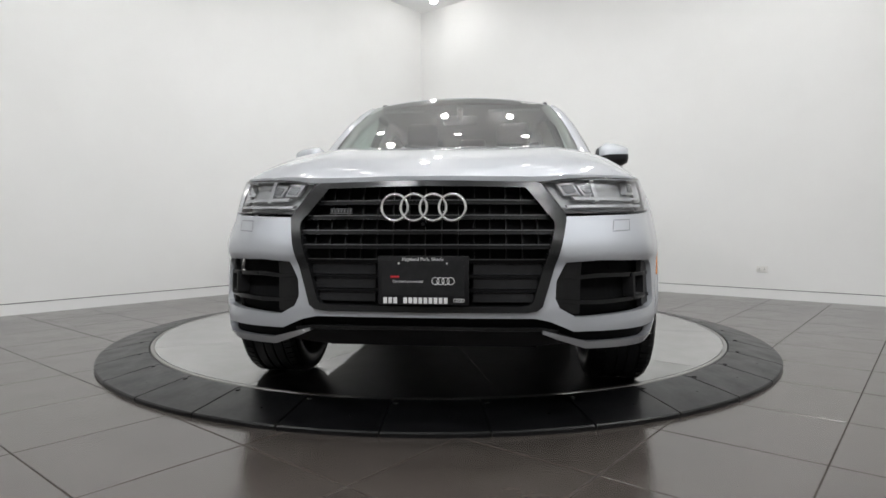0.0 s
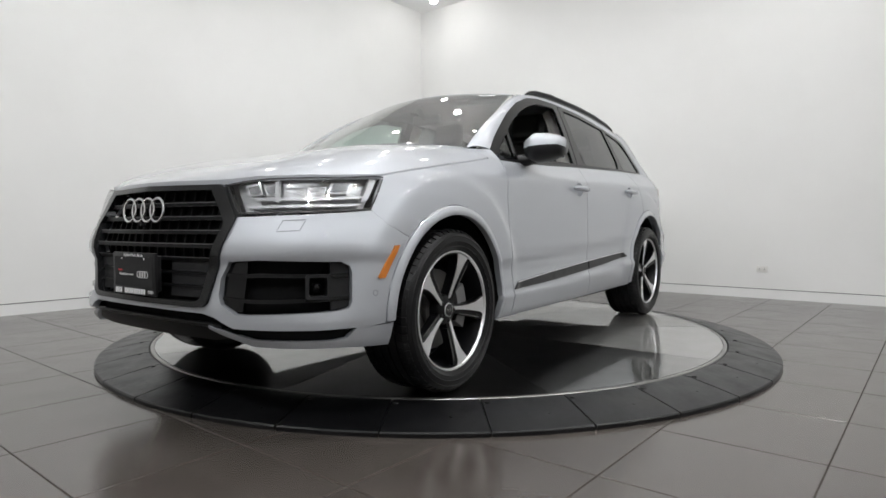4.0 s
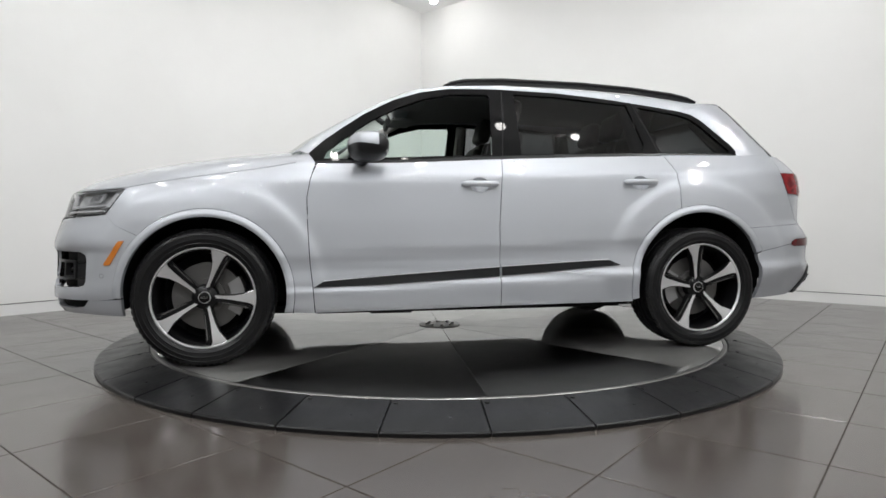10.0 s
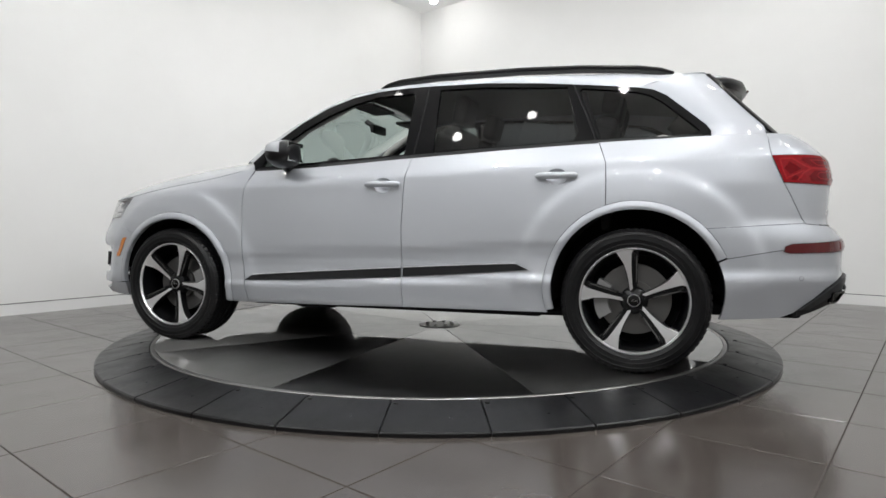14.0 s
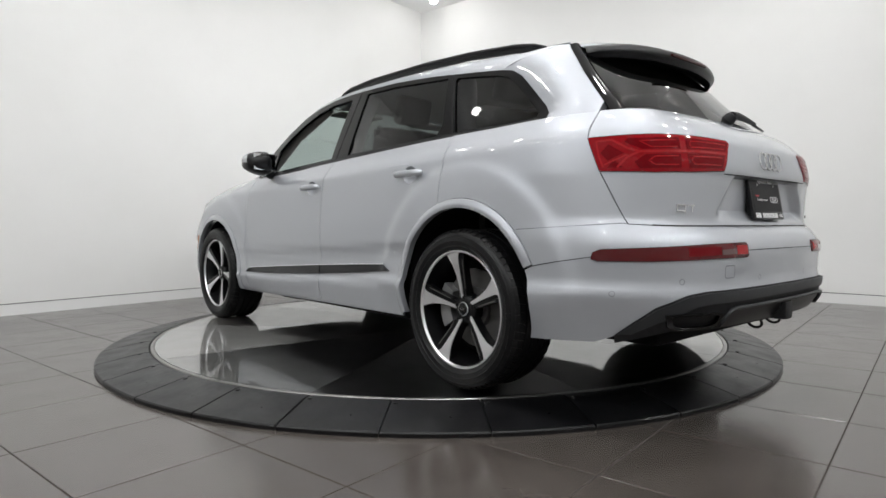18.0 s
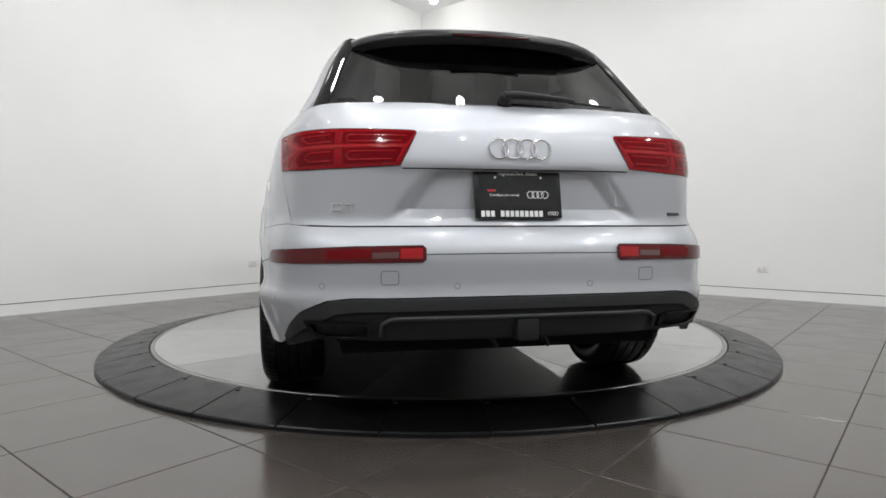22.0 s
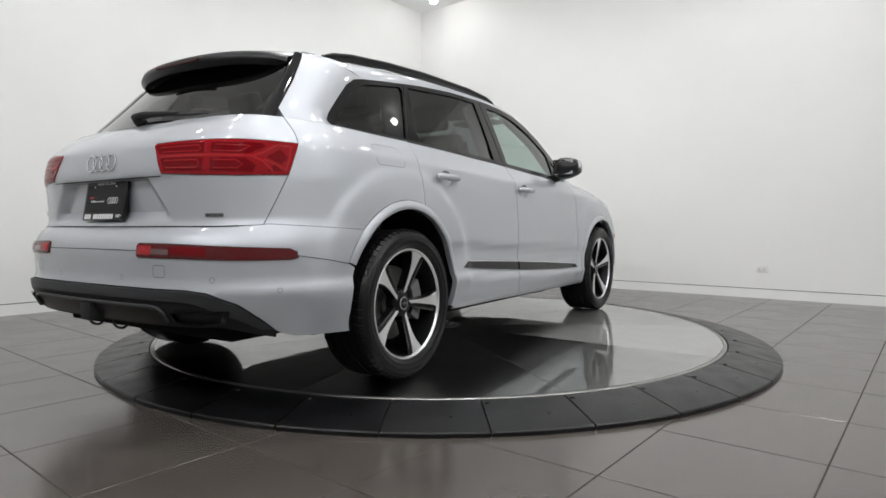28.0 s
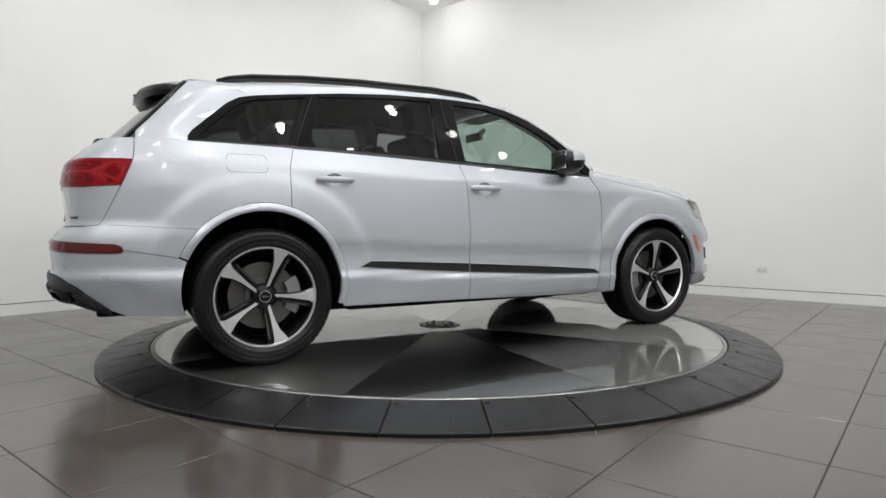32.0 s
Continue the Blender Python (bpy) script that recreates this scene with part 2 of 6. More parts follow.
def turntable():
    thing = new("turntable_disc")
    part("disc_edge", lathe([(DISC_R, -0.06), (DISC_R, -0.004), (DISC_R - 0.004, 0.0), (DISC_R - 0.022, 0.0), (DISC_R - 0.022, -0.02)], 160), STEEL_RIM, thing, smooth=40)
    part("disc_base", lathe([(0.0, -0.012), (DISC_R - 0.005, -0.012)], 96), STEEL_RIM, thing)
    step = 360.0 / WEDGES
    bm = bmesh.new()
    n = 14
    gap = 0.0016
    outer = [(DISC_R - 0.026) * Vector((math.cos(radians(step * (k / n - 0.5))), math.sin(radians(step * (k / n - 0.5))), 0)) for k in range(n + 1)]
    inner = [0.16 * Vector((math.cos(radians(step * (k / 4 - 0.5))), math.sin(radians(step * (k / 4 - 0.5))), 0)) for k in range(5)]
    side = Vector((-math.sin(radians(step / 2)), math.cos(radians(step / 2)), 0))
    pts = []
    for p in outer + inner[::-1]:
        q = p.copy()
        if abs(p.dot(side)) < 1e-6:
            q -= side * gap
        mirror_side = Vector((-math.sin(radians(step / 2)), -math.cos(radians(step / 2)), 0))
        if abs(p.dot(mirror_side)) < 1e-6:
            q -= mirror_side * gap
        pts.append(q)
    lo = [bm.verts.new((p.x, p.y, -0.012)) for p in pts]
    hi = [bm.verts.new((p.x, p.y, 0.0)) for p in pts]
    for k in range(len(pts)):
        bm.faces.new((lo[k], lo[(k + 1) % len(pts)], hi[(k + 1) % len(pts)], hi[k]))
    bm.faces.new(hi)
    bmesh.ops.recalc_face_normals(bm, faces=bm.faces[:])
    uv = bm.loops.layers.uv.new("UVMap")
    for f in bm.faces:
        for loop in f.loops:
            loop[uv].uv = (loop.vert.co.y, -loop.vert.co.x)     # the grain runs outwards
    plate_mesh = mesh_of("plate", bm, STEEL)
    for k in range(WEDGES):
        part("plate", plate_mesh, None, thing, m=pose(0, 0, 0, 0, 0, WEDGE_TURN + step * (k + 0.5)))
    hub = part("hub_cover", lathe([(0.158, -0.012), (0.158, 0.004), (0.13, 0.008), (0.0, 0.008)], 48), STEEL_RIM, thing, "round steel hub cover with bolts", smooth=40)
    for k in range(8):
        a = 2 * math.pi * k / 8
        part("bolt", lathe([(0.0, 0.018), (0.012, 0.018), (0.014, 0.007)], 10), PLASTIC_WHITE, hub, smooth=40, m=Matrix.Translation((0.1 * math.cos(a), 0.1 * math.sin(a), 0)))
    return tagged(thing, "round turntable disc of polished brushed steel plates", "turntable")


def ramp_ring():
    thing = new("turntable_ramp")
    n = 33
    step = 2 * math.pi / n
    sub = 5
    # cross-section: radius, height
    prof = [(DISC_R + 0.008, -0.06), (DISC_R + 0.008, -0.003), (DISC_R + 0.012, 0.0), (DISC_R + 0.055, -0.001), (RING_R - 0.006, -0.047), (RING_R, -0.053), (RING_R, FLOOR_Z)]
    bm = bmesh.new()
    rows = []
    for r, z in prof:
        half = step / 2 - 0.0042 / r
        rows.append([bm.verts.new((r * math.cos(a), r * math.sin(a), z)) for a in [-half + 2 * half * k / sub for k in range(sub + 1)]])
    for a, b in zip(rows, rows[1:]):
        for k in range(sub):
            bm.faces.new((a[k], a[k + 1], b[k + 1], b[k]))
    for col in (0, sub):
        bm.faces.new([r[col] for r in rows])
    bmesh.ops.recalc_face_normals(bm, faces=bm.faces[:])
    me = mesh_of("ramp_segment", bm, RUBBER, smooth=30)
    bolt = mesh_of("bolt", lathe([(0.0, 0.003), (0.011, 0.003), (0.013, -0.003)], 10), BOLT, smooth=40)
    for k in range(n):
        a = radians(-90.45) + step * (k + 0.0)
        seg = part("ramp_segment", me, None, thing, m=pose(0, 0, 0, 0, 0, math.degrees(a)))
        for da in (-0.44,):
            part("bolt", bolt, None, seg, m=Matrix.Translation(((DISC_R + 0.06) * math.cos(step * da), (DISC_R + 0.06) * math.sin(step * da), -0.0005)))
    part("under_ring", lathe([(DISC_R + 0.012, -0.012), (RING_R - 0.012, -0.058), (RING_R - 0.012, FLOOR_Z)], 120), DARK_GAP, thing)
    return tagged(thing, "black rubber ramp ring round the turntable, lying on the floor", "ramp")


table = turntable()
ramp = ramp_ring()

# ---- car materials ----
PAINT = material("silver_paint", (0.458, 0.476, 0.507), 0.46, 0.48, Specular_IOR_Level=0.2, Coat_Weight=1.0, Coat_Roughness=0.004, Coat_IOR=1.72)
_, vec = blotches(PAINT, (0.452, 0.469, 0.50), (0.464, 0.482, 0.514), 900, 1.0)
GLOSS_BLACK = material("gloss_black", (0.004, 0.004, 0.0045), 0.03, 0.0, Specular_IOR_Level=0.32)
TRIM_BLACK = material("satin_black_trim", (0.008, 0.008, 0.009), 0.32, 0.0, Specular_IOR_Level=0.35)
PLASTIC = material("black_plastic", (0.010, 0.010, 0.011), 0.5, 0.0, Specular_IOR_Level=0.2)
_, vec = blotches(PLASTIC, (0.013, 0.013, 0.014), (0.019, 0.019, 0.020), 40)
relief(PLASTIC, vec, 700, 0.08, 0.0005)
FRAME_GREY = material("grille_frame_grey", (0.010, 0.0103, 0.011), 0.22, 0.0, Specular_IOR_Level=0.4)
GRILLE_BLACK = material("grille_black", (0.004, 0.004, 0.0045), 0.4, 0.0, Specular_IOR_Level=0.15)
DIFFUSER_GREY = material("diffuser_grey", (0.030, 0.031, 0.033), 0.42, 0.0, Specular_IOR_Level=0.3)
BAND = material("highlight_grey", (0.06, 0.061, 0.063), 0.4)
UNDER = material("underbody", (0.006, 0.006, 0.0065), 0.8, 0.0, Specular_IOR_Level=0.1)
MIRROR = material("mirror_glass", (0.72, 0.74, 0.75), 0.01, 1.0)
CHROME = material("chrome", (0.82, 0.82, 0.83), 0.08, 1.0)
MACHINED = material("machined_alloy", (0.82, 0.82, 0.83), 0.3, 0.85)
WHEEL_BLACK = material("black_wheel_paint", (0.0035, 0.0035, 0.004), 0.28, 0.0, Specular_IOR_Level=0.25)
TYRE = material("tyre_rubber", (0.006, 0.006, 0.0065), 0.36, 0.0, Specular_IOR_Level=0.26)
_, vec = blotches(TYRE, (0.004, 0.004, 0.0045), (0.008, 0.008, 0.0085), 12)
relief(TYRE, vec, 350, 0.08, 0.001)
CAST_IRON = material("brake_disc", (0.16, 0.157, 0.153), 0.4, 0.7)
CALIPER = material("brake_caliper", (0.32, 0.32, 0.32), 0.45, 0.6)
ORANGE = material("amber_lens", (0.54, 0.165, 0.012), 0.12, 0.0, Coat_Weight=1.0)
RED_LENS = material("red_lens", (0.235, 0.004, 0.008), 0.05, 0.0, Specular_IOR_Level=0.35)
RED_BRIGHT = material("bright_red_lens", (0.32, 0.008, 0.012), 0.12, 0.0)
RED_SMOKED = material("smoked_red_lens", (0.085, 0.004, 0.006), 0.05)
RED_DARK = material("dark_red_lens", (0.135, 0.003, 0.006), 0.06, 0.0, Specular_IOR_Level=0.15)
HOUSING = material("headlight_housing", (0.40, 0.41, 0.42), 0.30, 0.35)
REVERSING = material("smoked_lens", (0.10, 0.042, 0.042), 0.12, 0.0, Coat_Weight=1.0)
REFLECTOR = material("lamp_reflector", (0.52, 0.53, 0.55), 0.28, 0.4)
LAMP_GREY = material("lamp_housing", (0.20, 0.205, 0.215), 0.25, 0.4)
WHITE_INK = material("white_print", (0.75, 0.75, 0.75), 0.5)
RED_INK = material("red_print", (0.5, 0.02, 0.03), 0.5)
LEATHER = material("black_leather", (0.022, 0.021, 0.021), 0.45)
_, vec = blotches(LEATHER, (0.018, 0.017, 0.017), (0.03, 0.028, 0.027), 20)
relief(LEATHER, vec, 260, 0.15, 0.001)
INTERIOR = material("interior_plastic", (0.02, 0.02, 0.021), 0.6)
HEADLINER = material("headliner_cloth", (0.20, 0.20, 0.197), 0.9)
PILLAR_CLOTH = material("pillar_cloth", (0.42, 0.41, 0.39), 0.9)
BRAKE_DARK = material("unlit_brake_lens", (0.04, 0.002, 0.003), 0.1)
SENSOR = material("sensor_ring", (0.20, 0.205, 0.215), 0.5, 0.0)


def glazing(name, tint, gloss_rough=0.0, shine=0.08):
    """A thin pane: clear with a tint, mirroring by Fresnel."""
    m = bpy.data.materials.new(name)
    m.use_nodes = True
    nt = m.node_tree
    nt.nodes.remove(nt.nodes["Principled BSDF"])
    clear = nt.nodes.new("ShaderNodeBsdfTransparent")
    clear.inputs[0].default_value = (*tint, 1)
    gloss = nt.nodes.new("ShaderNodeBsdfGlossy")
    gloss.inputs["Roughness"].default_value = gloss_rough
    facing = nt.nodes.new("ShaderNodeLayerWeight")
    facing.inputs["Blend"].default_value = 0.5
    steep = nt.nodes.new("ShaderNodeMath")
    steep.operation = "POWER"
    steep.inputs[1].default_value = 4.0
    nt.links.new(facing.outputs["Facing"], steep.inputs[0])
    fres = nt.nodes.new("ShaderNodeMapRange")
    fres.inputs["To Min"].default_value, fres.inputs["To Max"].default_value = shine, 1.0
    nt.links.new(steep.outputs[0], fres.inputs["Value"])
    mix = nt.nodes.new("ShaderNodeMixShader")
    nt.links.new(fres.outputs[0], mix.inputs[0])
    nt.links.new(clear.outputs[0], mix.inputs[1])
    nt.links.new(gloss.outputs[0], mix.inputs[2])
    nt.links.new(mix.outputs[0], nt.nodes["Material Output"].inputs[0])
    return m


GLASS = glazing("clear_green_glass", (0.80, 0.93, 0.87))
WINDSCREEN = glazing("windscreen_glass", (0.70, 0.83, 0.79), 0.0, 0.40)
PRIVACY = glazing("privacy_glass", (0.20, 0.21, 0.215), 0.0, 0.05)
LAMP_GLASS = glazing("headlight_glass", (0.90, 0.90, 0.90))


from mathutils import geometry


# ---- curves and surfaces of the body ----
def smooth_curve(points):
    """A monotone cubic through (x, y) points, as a function of an array."""
    xs, ys = np.array(points, float).T
    h, d = np.diff(xs), np.diff(ys) / np.diff(xs)
    m = np.empty(len(xs))
    m[0], m[-1] = d[0], d[-1]
    for k in range(1, len(xs) - 1):
        if d[k - 1] * d[k] <= 0:
            m[k] = 0
        else:
            w1, w2 = 2 * h[k] + h[k - 1], h[k] + 2 * h[k - 1]
            m[k] = (w1 + w2) / (w1 / d[k - 1] + w2 / d[k])

    def value(x):
        x = np.clip(np.asarray(x, float), xs[0], xs[-1])
        k = np.clip(np.searchsorted(xs, x, side="right") - 1, 0, len(xs) - 2)
        t = (x - xs[k]) / h[k]
        return ((1 + 2 * t) * (1 - t) ** 2 * ys[k] + t * (1 - t) ** 2 * h[k] * m[k]
                + t * t * (3 - 2 * t) * ys[k + 1] + t * t * (t - 1) * h[k] * m[k + 1])
    return value


# plan of the lower body, from the nose round the left side to the tail
PLAN = [(2.43, 0.0), (2.428, 0.2), (2.415, 0.4), (2.386, 0.55), (2.324, 0.705), (2.224, 0.826), (2.10, 0.897), (1.95, 0.939), (1.75, 0.958), (1.45, 0.964),
        (1.0, 0.956), (0.5, 0.952), (0.0, 0.952), (-0.6, 0.952), (-1.1, 0.957), (-1.5, 0.964), (-1.85, 0.955), (-2.05, 0.937),
        (-2.2, 0.906), (-2.33, 0.853), (-2.43, 0.765), (-2.497, 0.65), (-2.537, 0.5), (-2.556, 0.3), (-2.562, 0.0)]


def spline(points, per=24):
    pts = [np.array(p, float) for p in points]
    pts = [2 * pts[0] - pts[1]] + pts + [2 * pts[-1] - pts[-2]]
    pts[0], pts[-1] = pts[2] * (1, -1), pts[-3] * (1, -1)
    out = []
    for k in range(1, len(pts) - 2):
        a, b, c, d = pts[k - 1:k + 3]
        for j in range(per):
            t = j / per
            out.append(0.5 * (2 * b + (c - a) * t + (2 * a - 5 * b + 4 * c - d) * t * t + (3 * b - a - 3 * c + d) * t ** 3))
    out.append(pts[-2])
    return np.array(out)


PATH = spline(PLAN)
PATH_S = np.r_[0, np.cumsum(np.hypot(*np.diff(PATH, axis=0).T))]
LENGTH = PATH_S[-1]
tang = np.gradient(PATH, axis=0)
tang /= np.hypot(*tang.T)[:, None]
NORMAL = np.stack([tang[:, 1], -tang[:, 0]], 1)


def s_of_x(x):
    return float(np.interp(-x, -PATH[:, 0], PATH_S))


def s_of_front_y(y):
    k = int(np.argmax(PATH[:, 1]))
    s = float(np.interp(abs(y), PATH[:k, 1], PATH_S[:k]))
    return s if y >= 0 else -s


def s_of_rear_y(y):
    k = int(np.argmax(PATH[:, 1]))
    s = float(np.interp(-abs(y), -PATH[k:, 1], PATH_S[k:]))
    return s if y >= 0 else 2 * LENGTH - s


# how far the skin stands off the plan, by height, at stations along it
STATIONS = [
    (0.0, [(.15, -.22), (.22, -.13), (.30, -.06), (.36, -.015), (.40, 0), (.46, 0), (.65, 0), (.80, -.015), (.90, -.035), (.945, -.05), (.97, -.075), (1.0, -.16), (1.3, -.5)]),
    (s_of_front_y(.53), [(.15, -.2), (.25, -.10), (.31, -.045), (.38, 0), (.45, 0), (.55, -.012), (.625, -.018), (.652, -.006), (.69, -.009), (.80, -.052), (.83, -.064), (.945, -.102), (.98, -.135), (1.0, -.16), (1.3, -.5)]),
    (s_of_x(2.10), [(.15, -.14), (.25, -.07), (.29, -.03), (.32, -.008), (.40, .004), (.46, -.004), (.6, -.006), (.632, -.006), (.656, .006), (.69, .007), (.74, -.005), (.80, -.027), (.84, -.038), (.97, -.080), (1.0, -.112), (1.3, -.5)]),
    (s_of_x(1.80), [(.15, -.12), (.25, -.05), (.29, -.02), (.36, 0), (.65, .002), (.8, -.004), (.9, -.022), (.97, -.048), (1.01, -.075), (1.05, -.13), (1.3, -.5)]),
    (s_of_x(1.45), [(.15, -.08), (.3, -.03), (.42, 0), (.65, 0), (.8, 0), (.9, -.012), (.98, -.03), (1.02, -.048), (1.05, -.078), (1.08, -.13), (1.3, -.5)]),
    (s_of_x(.95), [(.15, -.10), (.27, -.035), (.30, -.010), (.35, .004), (.388, .009), (.400, .007), (.425, -.006), (.52, -.014), (.562, -.0115), (.590, -.006), (.598, -.005), (.8, -.008), (1.0, -.020), (1.028, -.024), (1.04, -.031), (1.12, -.085), (1.17, -.13), (1.3, -.25)]),
    (s_of_x(-.3), [(.15, -.10), (.27, -.035), (.30, -.010), (.36, .004), (.425, .010), (.438, .008), (.465, -.006), (.57, -.014), (.612, -.011), (.640, -.0055), (.648, -.004), (.8, -.008), (1.0, -.018), (1.068, -.024), (1.08, -.031), (1.15, -.080), (1.19, -.105), (1.3, -.16)]),
    (s_of_x(-1.0), [(.15, -.10), (.27, -.035), (.30, -.010), (.36, .004), (.465, .010), (.478, .008), (.505, -.005), (.60, -.013), (.648, -.010), (.676, -.0045), (.684, -.003), (.8, -.005), (1.0, -.018), (1.088, -.027), (1.10, -.034), (1.17, -.09), (1.21, -.118), (1.3, -.17)]),
    (s_of_x(-1.5), [(.15, -.1), (.3, -.03), (.42, 0), (.8, 0), (.92, -.01), (1.0, -.022), (1.10, -.042), (1.13, -.06), (1.18, -.105), (1.23, -.148), (1.3, -.19)]),
    (s_of_x(-1.95), [(.15, -.12), (.27, -.03), (.4, .004), (.5, .012), (.545, -.006), (.64, -.004), (.72, -.004), (.78, -.012), (.98, -.02), (1.116, -.048), (1.15, -.066), (1.2, -.103), (1.24, -.136), (1.3, -.18)]),
    (s_of_x(-2.2), [(.15, -.16), (.26, -.05), (.34, -.03), (.42, -.012), (.505, .010), (.55, -.004), (.64, 0), (.70, -.002), (.755, -.018), (.80, -.036), (.98, -.044), (1.116, -.062), (1.15, -.080), (1.2, -.122), (1.24, -.162), (1.3, -.23)]),
    (s_of_rear_y(.55), [(.15, -.3), (.28, -.12), (.36, -.05), (.42, -.01), (.50, .004), (.55, -.004), (.66, 0), (.70, -.008), (.755, -.045), (.765, -.065), (.80, -.072), (.96, -.062), (1.0, -.056), (1.107, -.078), (1.14, -.105), (1.2, -.17), (1.24, -.24), (1.3, -.34)]),
    (s_of_rear_y(.36), [(.15, -.3), (.28, -.12), (.36, -.05), (.42, -.01), (.50, .004), (.55, -.004), (.66, 0), (.70, -.008), (.755, -.045), (.765, -.066), (.80, -.074), (.955, -.066), (.978, -.060), (1.0, -.058), (1.107, -.08), (1.14, -.108), (1.2, -.175), (1.245, -.26), (1.3, -.36)]),
    (LENGTH, [(.15, -.3), (.28, -.12), (.36, -.05), (.42, -.01), (.50, .004), (.55, -.004), (.66, 0), (.70, -.008), (.755, -.045), (.765, -.066), (.80, -.080), (.955, -.072), (.978, -.070), (1.0, -.068), (1.06, -.075), (1.11, -.09), (1.14, -.11), (1.2, -.18), (1.25, -.27), (1.3, -.37)]),
]
Z_GRID = np.linspace(0.15, 1.30, 231)
S_GRID = np.linspace(0, LENGTH, 420)
_soft = np.exp(-0.5 * (np.arange(-4, 5) / 1.3) ** 2)
_soft /= _soft.sum()


def creased(points):
    """Flat bands between the points with tight radii, eased a little towards a smooth curve."""
    zs, offs = np.array(points, float).T
    flat = np.convolve(np.pad(np.interp(Z_GRID, zs, offs), 4, mode="edge"), _soft, mode="valid")
    return 0.6 * flat + 0.4 * smooth_curve(points)(Z_GRID)


_cols = np.array([creased(p) for _, p in STATIONS])
_keys = [s for s, _ in STATIONS]
OFFSET = np.array([smooth_curve(list(zip(_keys, _cols[:, k])))(S_GRID) for k in range(len(Z_GRID))]).T

WHEELS_X = (1.487, -1.497)
ARCHES = ((1.475, 0.392), (-1.497, 0.425))
ARCH_R, FLARE_R = 0.428, 0.474


def skin(s, z, proud=0.0):
    """A point of the lower body's skin: s along the plan (below 0 and past LENGTH: the right side), z the height."""
    side = 1
    if s < 0:
        s, side = -s, -1
    elif s > LENGTH:
        s, side = 2 * LENGTH - s, -1
    x, y = np.interp(s, PATH_S, PATH[:, 0]), np.interp(s, PATH_S, PATH[:, 1])
    nx, ny = np.interp(s, PATH_S, NORMAL[:, 0]), np.interp(s, PATH_S, NORMAL[:, 1])
    n = math.hypot(nx, ny)
    i, j = s / S_GRID[1], (z - Z_GRID[0]) / (Z_GRID[1] - Z_GRID[0])
    i, j = min(max(i, 0), len(S_GRID) - 1.001), min(max(j, 0), len(Z_GRID) - 1.001)
    a, b = int(i), int(j)
    u, v = i - a, j - b
    off = (OFFSET[a, b] * (1 - u) * (1 - v) + OFFSET[a + 1, b] * u * (1 - v) + OFFSET[a, b + 1] * (1 - u) * v + OFFSET[a + 1, b + 1] * u * v)
    for wx, wz in ARCHES:
        d = math.hypot(x - wx, z - wz)
        if 0.3 < d < 0.85 and y > 0.7:
            k = (d - 0.630) / 0.030
            off += 0.015 / (1 + math.exp(min(max(k * 2.2, -40), 40))) * min(1, max(0, (z - 0.35) / 0.1))
    if x < -2.25 and .78 < z < .98:     # the number plate's recess, wider at the foot
        deep = min(1, max(0, (.362 + (.971 - z) * 0.85 - y) / .085))
        off -= .036 * deep * deep * (3 - 2 * deep) * min(1, max(0, (.974 - z) / .010)) * min(1, max(0, (z - .785) / .045))
    off += proud
    return Vector((x + nx / n * off, side * (y + ny / n * off), z))


BELT = smooth_curve([(-2.2, 1.236), (-1.82, 1.230), (-1.29, 1.219), (-.78, 1.202), (-.2, 1.176), (.44, 1.142), (.95, 1.128)])


def cabin_y(x, z, proud=0.0):
    taper = 0.05 * (max(0, -x - 0.3) / 1.56) ** 2 + 0.022 * (max(0, x - 0.2) / 0.7) ** 2
    dz = z - 1.17
    return 0.853 - taper - 0.355 * dz - 0.10 * dz * abs(dz) + proud


def cabin(x, z, proud=0.0):
    """A point of the cabin's left side."""
    return Vector((x, cabin_y(x, z) + proud * 0.92, z + proud * 0.38))


def densify(poly, step=0.03):
    out = []
    for k, p in enumerate(poly):
        q = poly[(k + 1) % len(poly)]
        n = max(1, int(math.hypot(q[0] - p[0], q[1] - p[1]) / step))
        out += [(p[0] + (q[0] - p[0]) * j / n, p[1] + (q[1] - p[1]) * j / n) for j in range(n)]
    return out


def densify_open(points, step=0.03):
    out = densify(points, step)
    last = points[-1]
    k = max(i for i, q in enumerate(out) if math.hypot(q[0] - last[0], q[1] - last[1]) < 1e-9)
    return out[:k + 1]


def inside(q, ring):
    odd = False
    for a, b in zip(ring, list(ring[1:]) + [ring[0]]):
        if (a[1] > q[1]) != (b[1] > q[1]) and q[0] < (b[0] - a[0]) * (q[1] - a[1]) / (b[1] - a[1]) + a[0]:
            odd = not odd
    return odd


